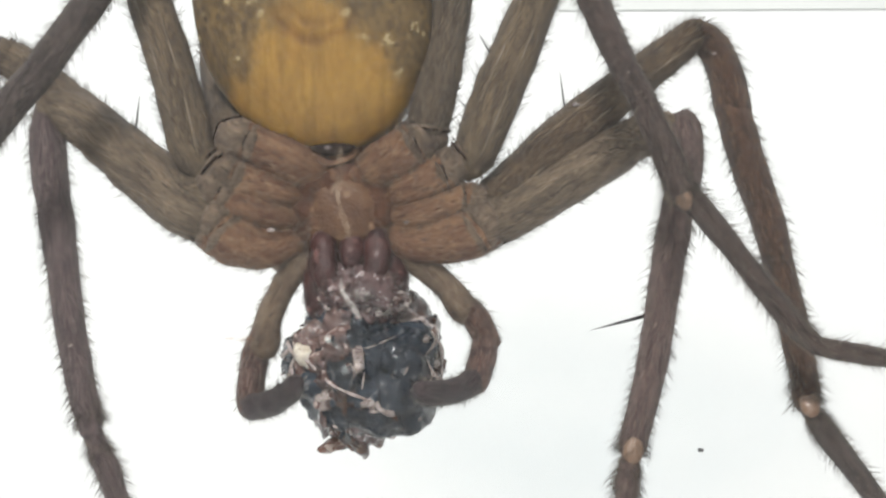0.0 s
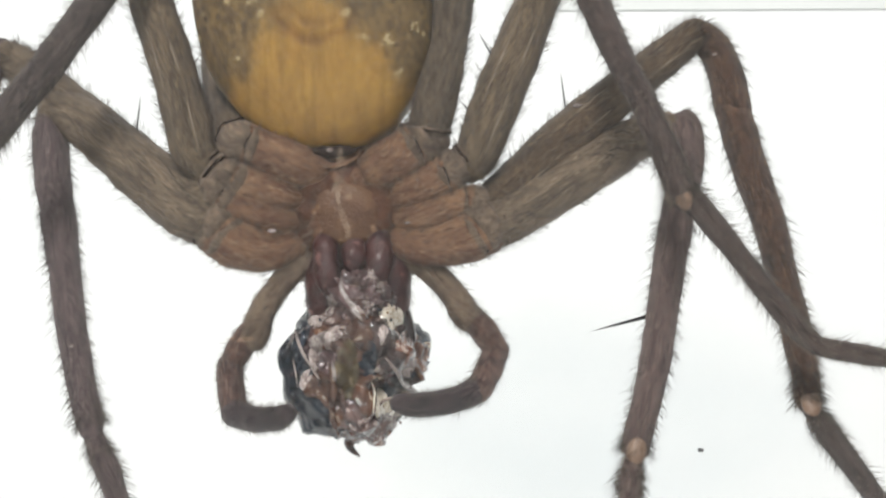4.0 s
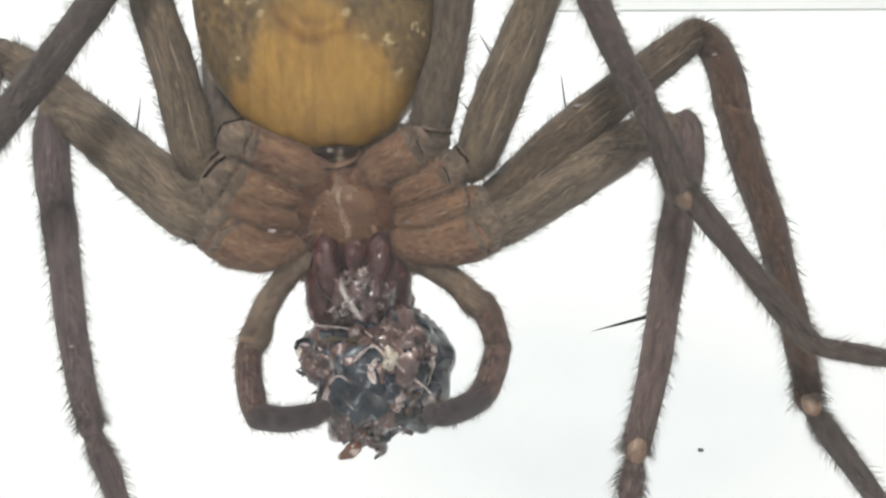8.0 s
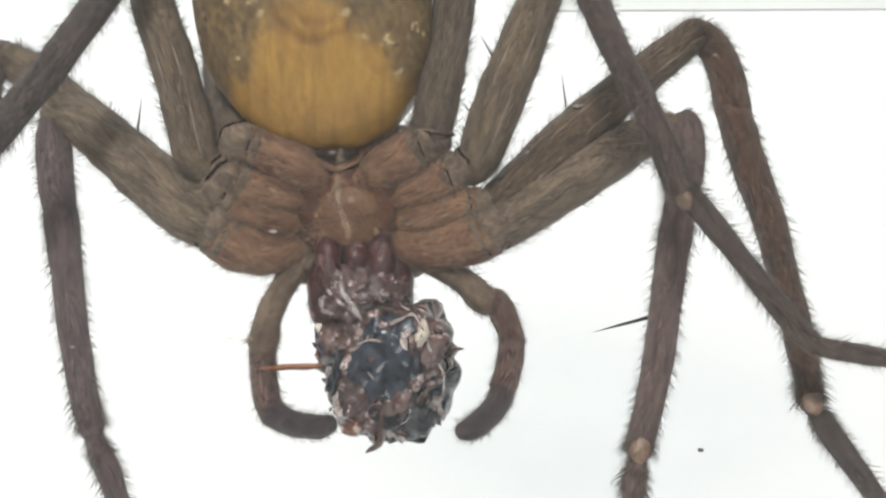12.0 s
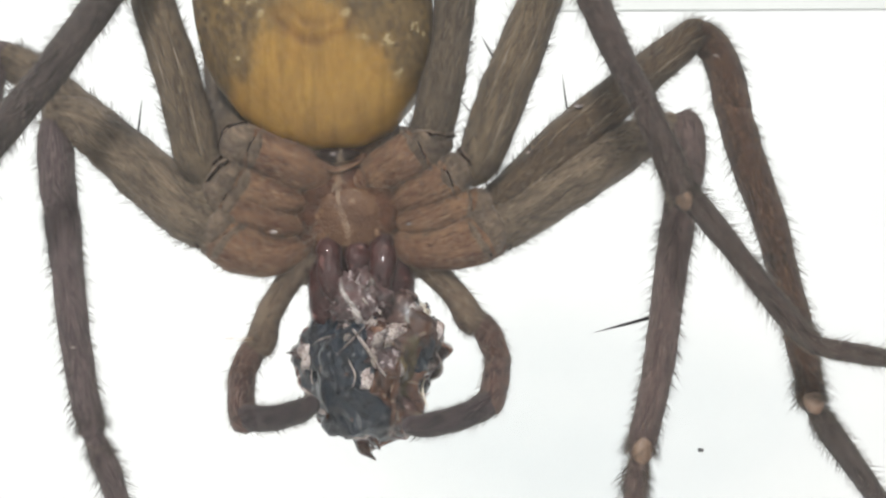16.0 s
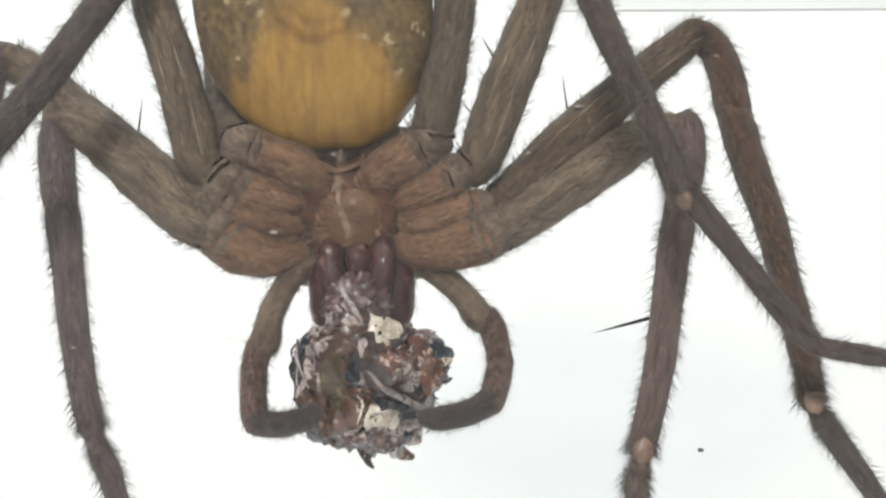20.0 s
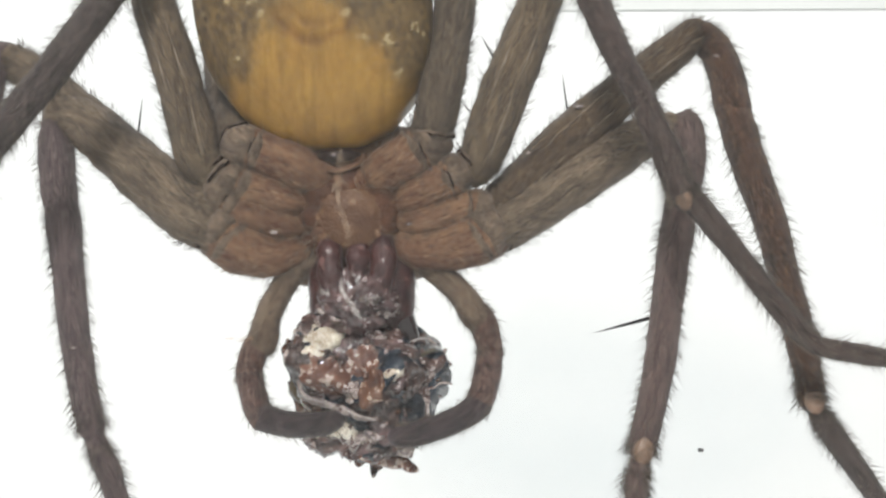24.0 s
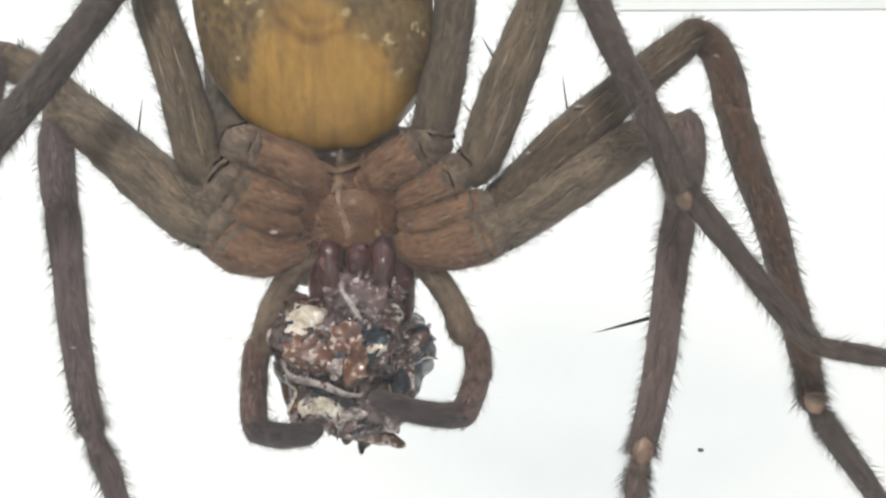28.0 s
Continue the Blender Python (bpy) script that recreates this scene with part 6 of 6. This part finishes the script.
    walk(palp_right['patella'], [
        (0, mm(0.99, 4.50, 47.66, 0, -30)), (0.5, mm(1.61, 4.85, 48.16, 0, -17)), (1, mm(1.38, 4.50, 48.43, 0, -15)),
        (1.5, mm(1.34, 4.50, 48.03, 0, -30)), (2, mm(1.22, 4.85, 47.64, 0, -15)), (2.5, mm(1.41, 4.69, 47.88, 0, -38)),
        (3, mm(1.39, 4.85, 47.59, 0, -23)), (3.5, mm(1.12, 4.85, 47.16, 0, -38)), (4.5, mm(1.38, 4.85, 47.37, 0, -34)),
        (5.5, mm(1.64, 4.85, 47.59, 0, -32)), (6, mm(1.54, 4.50, 48.04, 0, -19)), (6.5, mm(1.43, 4.50, 47.75, 0, -32)),
        (7, mm(1.54, 4.50, 47.93, 0, -19)), (7.5, mm(1.55, 4.85, 47.59, 0, -39)), (8, mm(1.43, 4.50, 47.93, 0, -22)),
        (8.5, mm(1.98, 4.85, 47.59, 0, -33)), (9, mm(1.54, 4.50, 47.88, 0, -24)), (9.5, mm(1.70, 4.85, 47.59, 0, -41)),
        (10, mm(2.05, 4.85, 47.86, 0, -28)), (10.5, mm(1.68, 4.50, 48.03, 0, -30)), (11, mm(1.77, 4.85, 47.59, 0, -18)),
        (11.5, mm(1.40, 4.50, 47.75, 0, -38)), (12, mm(1.94, 4.85, 47.98, 0, -25)), (12.5, mm(2.13, 4.85, 47.73, 0, -32)),
        (13.5, mm(1.77, 4.85, 47.44, 0, -36)), (14.5, mm(1.41, 4.85, 47.16, 0, -43)), (15, mm(1.54, 4.50, 47.50, 0, -26)),
        (15.5, mm(1.26, 4.50, 47.46, 0, -21)), (16, mm(1.50, 4.85, 47.04, 0, -24)), (16.5, mm(1.70, 4.85, 47.30, 0, -27)),
        (17, mm(1.54, 4.50, 48.04, 0, -18)), (17.5, mm(1.26, 4.50, 47.75, 0, -33)), (18, mm(1.43, 4.50, 48.21, 0, -19)),
        (18.5, mm(1.84, 4.85, 47.73, 0, -36)), (19, mm(1.55, 4.85, 47.04, 0, -19)), (19.5, mm(1.70, 4.85, 47.01, 0, -27)),
        (20, mm(1.66, 4.85, 47.31, 0, -17)), (20.5, mm(1.68, 4.50, 47.75, 0, -30)), (21, mm(1.82, 4.69, 47.71, 0, -18)),
        (21.5, mm(1.83, 4.64, 47.74, 0, -30)), (22.5, mm(1.54, 4.50, 47.60, 0, -31)), (23.5, mm(1.26, 4.50, 47.46, 0, -33)),
        (24, mm(1.32, 4.50, 47.50, 0, -17)), (24.5, mm(1.26, 4.50, 47.32, 0, -28)), (25, mm(1.61, 4.85, 47.20, 0, -22)),
        (25.5, mm(1.69, 4.74, 47.45, 0, -31)), (26, mm(1.60, 4.50, 47.55, 0, -18)), (26.5, mm(1.54, 4.50, 47.46, 0, -33)),
        (27, mm(1.06, 4.85, 46.48, 0, -8)), (27.5, mm(0.97, 4.50, 46.89, 0, -21)), (28, mm(1.11, 4.85, 46.59, 0, -9)),
    ])
    walk(palp_right['tibia'], [
        (0, mm(1.53, 4.50, 46.73, -33, 15)), (0.5, mm(2.00, 4.85, 46.87, -34, 16)), (1, mm(1.65, 4.50, 47.39, -21, 13)),
        (1.5, mm(1.99, 4.50, 46.89, -31, 16)), (2, mm(1.50, 4.85, 46.59, -20, 16)), (2.5, mm(2.20, 4.69, 46.88, -32, 16)),
        (3, mm(1.76, 4.85, 46.70, -33, 14)), (3.5, mm(1.80, 4.85, 46.30, -32, 27)), (4.5, mm(2.12, 4.85, 46.30, -32, 25)),
        (5.5, mm(2.43, 4.85, 46.30, -32, 23)), (6, mm(2.00, 4.50, 46.73, -25, 12)), (6.5, mm(2.33, 4.50, 46.32, -39, 35)),
        (7, mm(2.02, 4.50, 46.51, -32, 18)), (7.5, mm(2.38, 4.85, 46.59, -20, 17)), (8, mm(2.00, 4.50, 46.51, -23, 17)),
        (8.5, mm(2.72, 4.85, 46.44, -32, 23)), (9, mm(2.14, 4.50, 46.53, -22, 5)), (9.5, mm(2.58, 4.85, 46.59, -28, 13)),
        (10, mm(2.73, 4.85, 46.57, -27, 7)), (10.5, mm(2.42, 4.50, 46.75, -22, 12)), (11, mm(2.22, 4.85, 46.26, -36, 13)),
        (11.5, mm(2.07, 4.50, 46.89, -21, 25)), (12, mm(2.52, 4.85, 46.70, -21, 11)), (12.5, mm(3.01, 4.85, 46.30, -21, 27)),
        (13.5, mm(2.60, 4.85, 46.30, -21, 28)), (14.5, mm(2.20, 4.85, 46.30, -22, 30)), (15, mm(2.02, 4.50, 46.51, -33, 18)),
        (15.5, mm(1.71, 4.50, 46.32, -20, 21)), (16, mm(1.98, 4.85, 45.93, -34, 11)), (16.5, mm(2.35, 4.85, 46.01, -23, 26)),
        (17, mm(1.97, 4.50, 46.73, -23, 10)), (17.5, mm(1.99, 4.50, 46.61, -25, 24)), (18, mm(1.86, 4.50, 46.95, -21, 10)),
        (18.5, mm(2.58, 4.85, 46.73, -33, 18)), (19, mm(1.93, 4.85, 45.93, -35, 16)), (19.5, mm(2.20, 4.85, 46.01, -34, 27)),
        (20, mm(2.09, 4.85, 45.93, -34, 15)), (20.5, mm(2.42, 4.50, 46.47, -22, 23)), (21, mm(2.25, 4.69, 46.38, -32, 14)),
        (21.5, mm(2.57, 4.64, 46.46, -22, 19)), (22.5, mm(2.27, 4.50, 46.40, -21, 20)), (23.5, mm(1.99, 4.50, 46.32, -20, 21)),
        (24, mm(1.69, 4.50, 46.29, -21, 11)), (24.5, mm(1.71, 4.50, 46.47, -20, 21)), (25, mm(1.98, 4.85, 46.26, -20, 18)),
        (25.5, mm(2.29, 4.74, 46.45, -22, 24)), (26, mm(2.00, 4.50, 46.29, -29, 12)), (26.5, mm(2.27, 4.50, 46.32, -31, 24)),
        (27, mm(1.19, 4.85, 45.60, -32, 21)), (27.5, mm(1.42, 4.50, 45.76, -30, 26)), (28, mm(1.28, 4.85, 45.60, -29, 19)),
    ])
    walk(palp_right['tarsus'], [
        (0, mm(1.12, 3.50, 45.25, -55, 91)), (0.5, mm(1.60, 3.85, 45.43, -41, 71)), (1, mm(1.21, 3.75, 45.44, -50, 68)),
        (1.5, mm(1.53, 3.51, 45.30, -48, 76)), (2, mm(0.95, 4.10, 44.64, -31, 77)), (2.5, mm(1.76, 3.69, 45.37, -41, 84)),
        (3, mm(1.38, 3.85, 45.21, -40, 99)), (3.5, mm(1.07, 3.85, 44.87, -30, 89)), (4.5, mm(1.44, 3.85, 44.86, -39, 86)),
        (5.5, mm(1.82, 3.85, 44.85, -46, 82)), (6, mm(1.65, 3.68, 45.01, -43, 81)), (6.5, mm(1.62, 3.50, 45.30, -49, 91)),
        (7, mm(1.53, 3.50, 44.98, -41, 82)), (7.5, mm(1.78, 4.10, 44.62, -38, 76)), (8, mm(1.49, 3.75, 44.79, -54, 80)),
        (8.5, mm(2.10, 3.85, 44.99, -44, 75)), (9, mm(1.97, 3.75, 44.68, -54, 58)), (9.5, mm(2.19, 3.96, 44.92, -54, 65)),
        (10, mm(2.52, 3.96, 44.88, -60, 70)), (10.5, mm(2.04, 3.75, 44.94, -31, 58)), (11, mm(1.92, 3.85, 44.94, -31, 88)),
        (11.5, mm(1.26, 3.75, 45.14, -17, 92)), (12, mm(2.15, 4.10, 44.75, -58, 58)), (12.5, mm(2.11, 4.10, 44.54, -46, 87)),
        (13.5, mm(1.69, 4.10, 44.61, -31, 85)), (14.5, mm(1.27, 4.10, 44.68, -17, 83)), (15, mm(1.53, 3.50, 45.03, -21, 84)),
        (15.5, mm(0.98, 3.75, 44.44, -26, 73)), (16, mm(1.70, 3.85, 44.45, -28, 79)), (16.5, mm(1.55, 4.10, 44.40, -36, 75)),
        (17, mm(1.65, 3.75, 44.95, -42, 76)), (17.5, mm(1.26, 3.69, 45.00, -42, 77)), (18, mm(1.54, 3.75, 45.06, -49, 66)),
        (18.5, mm(2.10, 3.85, 45.27, -40, 86)), (19, mm(1.54, 3.85, 44.56, -36, 101)), (19.5, mm(1.54, 3.85, 44.70, -32, 91)),
        (20, mm(1.70, 3.85, 44.51, -45, 84)), (20.5, mm(1.68, 3.75, 44.72, -36, 84)), (21, mm(1.86, 3.69, 44.85, -48, 78)),
        (21.5, mm(1.97, 3.89, 44.70, -38, 81)), (22.5, mm(1.61, 3.75, 44.55, -43, 72)), (23.5, mm(1.26, 3.75, 44.38, -45, 61)),
        (24, mm(1.32, 3.75, 44.36, -19, 73)), (24.5, mm(0.98, 3.75, 44.58, -17, 70)), (25, mm(1.33, 4.10, 44.32, -18, 78)),
        (25.5, mm(1.55, 3.99, 44.77, -17, 75)), (26, mm(1.64, 3.57, 44.65, -18, 76)), (26.5, mm(1.62, 3.50, 44.83, -18, 81)),
        (27, mm(0.62, 3.85, 44.13, -17, 93)), (27.5, mm(0.70, 3.53, 44.26, -14, 99)), (28, mm(0.73, 3.93, 44.01, -16, 104)),
    ])
    walk(prey, [
        (0, mm(-2.93, 5.55, 45.68, 0, 0, 10)), (0.5, mm(-3.27, 5.55, 45.86, 2, -4, 6)), (1, mm(-3.20, 5.55, 45.96, 2, 4, 2)),
        (1.5, mm(-3.22, 5.55, 45.90, 2, 4, 0)), (2, mm(-3.25, 5.55, 45.79, 0, 6, -8)), (2.25, mm(-3.08, 5.55, 46.22, 3, 4, -42)),
        (2.5, mm(-2.91, 5.55, 46.54, 6, 2, -76)), (3, mm(-3.35, 5.55, 45.79, 0, 6, -104)), (3.5, mm(-3.54, 5.55, 45.83, 0, 3, -108)),
        (4.5, mm(-2.95, 5.55, 45.75, 2, -2, -72)), (5.5, mm(-2.36, 5.55, 45.68, 3, -8, -36)), (6, mm(-2.44, 5.55, 45.47, 3, -4, -40)),
        (6.5, mm(-2.82, 5.55, 46.16, -6, -4, -74)), (7, mm(-2.68, 5.55, 46.21, -8, 0, -84)), (7.25, mm(-2.56, 5.55, 46.08, -4, -3, -31)),
        (7.5, mm(-2.44, 5.55, 45.95, 0, -6, 22)), (8, mm(-2.40, 5.55, 45.68, 0, 0, 70)), (8.5, mm(-2.19, 5.55, 46.10, 0, -10, 66)),
        (9, mm(-2.51, 5.55, 45.89, 5, 12, 50)), (9.5, mm(-2.36, 5.55, 46.02, 5, -6, 40)), (9.75, mm(-1.49, 5.55, 45.95, 2, -8, 66)),
        (10, mm(-0.61, 5.55, 45.89, 0, -10, 92)), (10.5, mm(-2.09, 5.55, 45.15, 0, -4, 100)), (11, mm(-2.51, 5.55, 45.36, 0, 0, 104)),
        (11.5, mm(-3.03, 5.55, 45.51, 0, 4, 108)), (12, mm(-1.98, 5.55, 45.79, 8, 24, 84)), (12.25, mm(-2.09, 5.55, 45.87, 4, 8, 67)),
        (12.5, mm(-2.19, 5.55, 45.95, 0, -8, 50)), (13.2, mm(-2.63, 5.55, 45.81, -1, -3, -28)), (13.9, mm(-3.08, 5.55, 45.66, -3, 2, -105)),
        (14.5, mm(-3.46, 5.55, 45.53, -4, 6, -172)), (15, mm(-2.72, 5.55, 44.73, -6, 0, -150)), (15.1, mm(-2.72, 5.55, 44.80, -6, 0, -144)),
        (15.2, mm(-2.60, 5.55, 45.50, -4, -4, -106)), (15.3, mm(-2.85, 5.55, 45.80, -2, -2, -80)), (15.4, mm(-2.70, 5.55, 45.05, 0, -6, -74)),
        (15.5, mm(-2.61, 5.55, 45.05, 0, -6, -70)), (16, mm(-2.82, 5.55, 45.68, 0, -4, -60)),
        (16.5, mm(-2.89, 5.55, 45.47, 0, 2, -61)), (17, mm(-2.61, 5.55, 45.89, 3, -4, -66)), (17.5, mm(-2.57, 5.55, 45.79, 3, -2, -70)),
        (18, mm(-2.55, 5.55, 46.10, 3, 6, -74)), (18.5, mm(-2.61, 5.55, 45.95, 0, 4, -106)), (19, mm(-2.82, 5.55, 46.31, -4, 0, -118)),
        (19.5, mm(-2.78, 5.55, 46.10, -3, -2, -120)), (20, mm(-2.72, 5.55, 45.36, 0, 0, -122)), (20.5, mm(-2.82, 5.55, 45.43, 0, 2, -123)),
        (21, mm(-2.36, 5.55, 45.36, 0, -3, -126)), (21.5, mm(-2.40, 5.55, 45.38, 0, -3, -126)), (22.5, mm(-2.72, 5.55, 45.20, 0, 0, -154)),
        (23.5, mm(-3.03, 5.55, 45.01, 0, 4, -182)), (24, mm(-2.78, 5.55, 45.05, 0, 4, -182)), (24.5, mm(-3.41, 5.55, 45.05, 0, 3, -181)),
        (25, mm(-3.35, 5.55, 45.05, 0, 0, -180)), (25.5, mm(-3.14, 5.55, 45.09, 0, 3, -178)), (26, mm(-2.99, 5.55, 45.15, 0, 1, -177)),
        (26.5, mm(-3.12, 5.55, 45.36, 0, -2, -177)), (27, mm(-3.29, 5.55, 45.89, 0, 3, -180)), (27.5, mm(-3.33, 5.55, 45.85, 0, 5, -182)),
        (28, mm(-3.35, 5.55, 45.89, 0, 6, -182)),])
    walk(loose_leg, [
        (0, mm(-1.05, 0.15, -2.38, 3, -93)), (9, mm(-1.05, 0.15, -2.38, 3, -93)), (9.25, mm(-1.05, 0.38, -2.39, 12, -70)),
        (9.5, mm(-1.05, 0.60, -2.40, 19, -45)), (9.75, mm(-1.05, 0.83, -2.41, 22, -18)), (10, mm(-1.05, 1.05, -2.42, 21, 9)),
        (10.5, mm(-0.59, 1.25, -2.17, 34, -3)), (11, mm(-0.50, 0.69, -2.13, 41, -12)), (11.5, mm(0.13, 1.08, -2.02, 42, -21)),
        (12, mm(-1.65, 2.29, -1.08, 76, 19)), (12.35, mm(-1.45, 1.58, -1.51, 62, -69)), (12.8, mm(-1.25, 0.88, -1.94, 33, -86)),
        (13.3, mm(-1.05, 0.15, -2.38, 3, -93)), (28, mm(-1.05, 0.15, -2.38, 3, -93))])


motions()
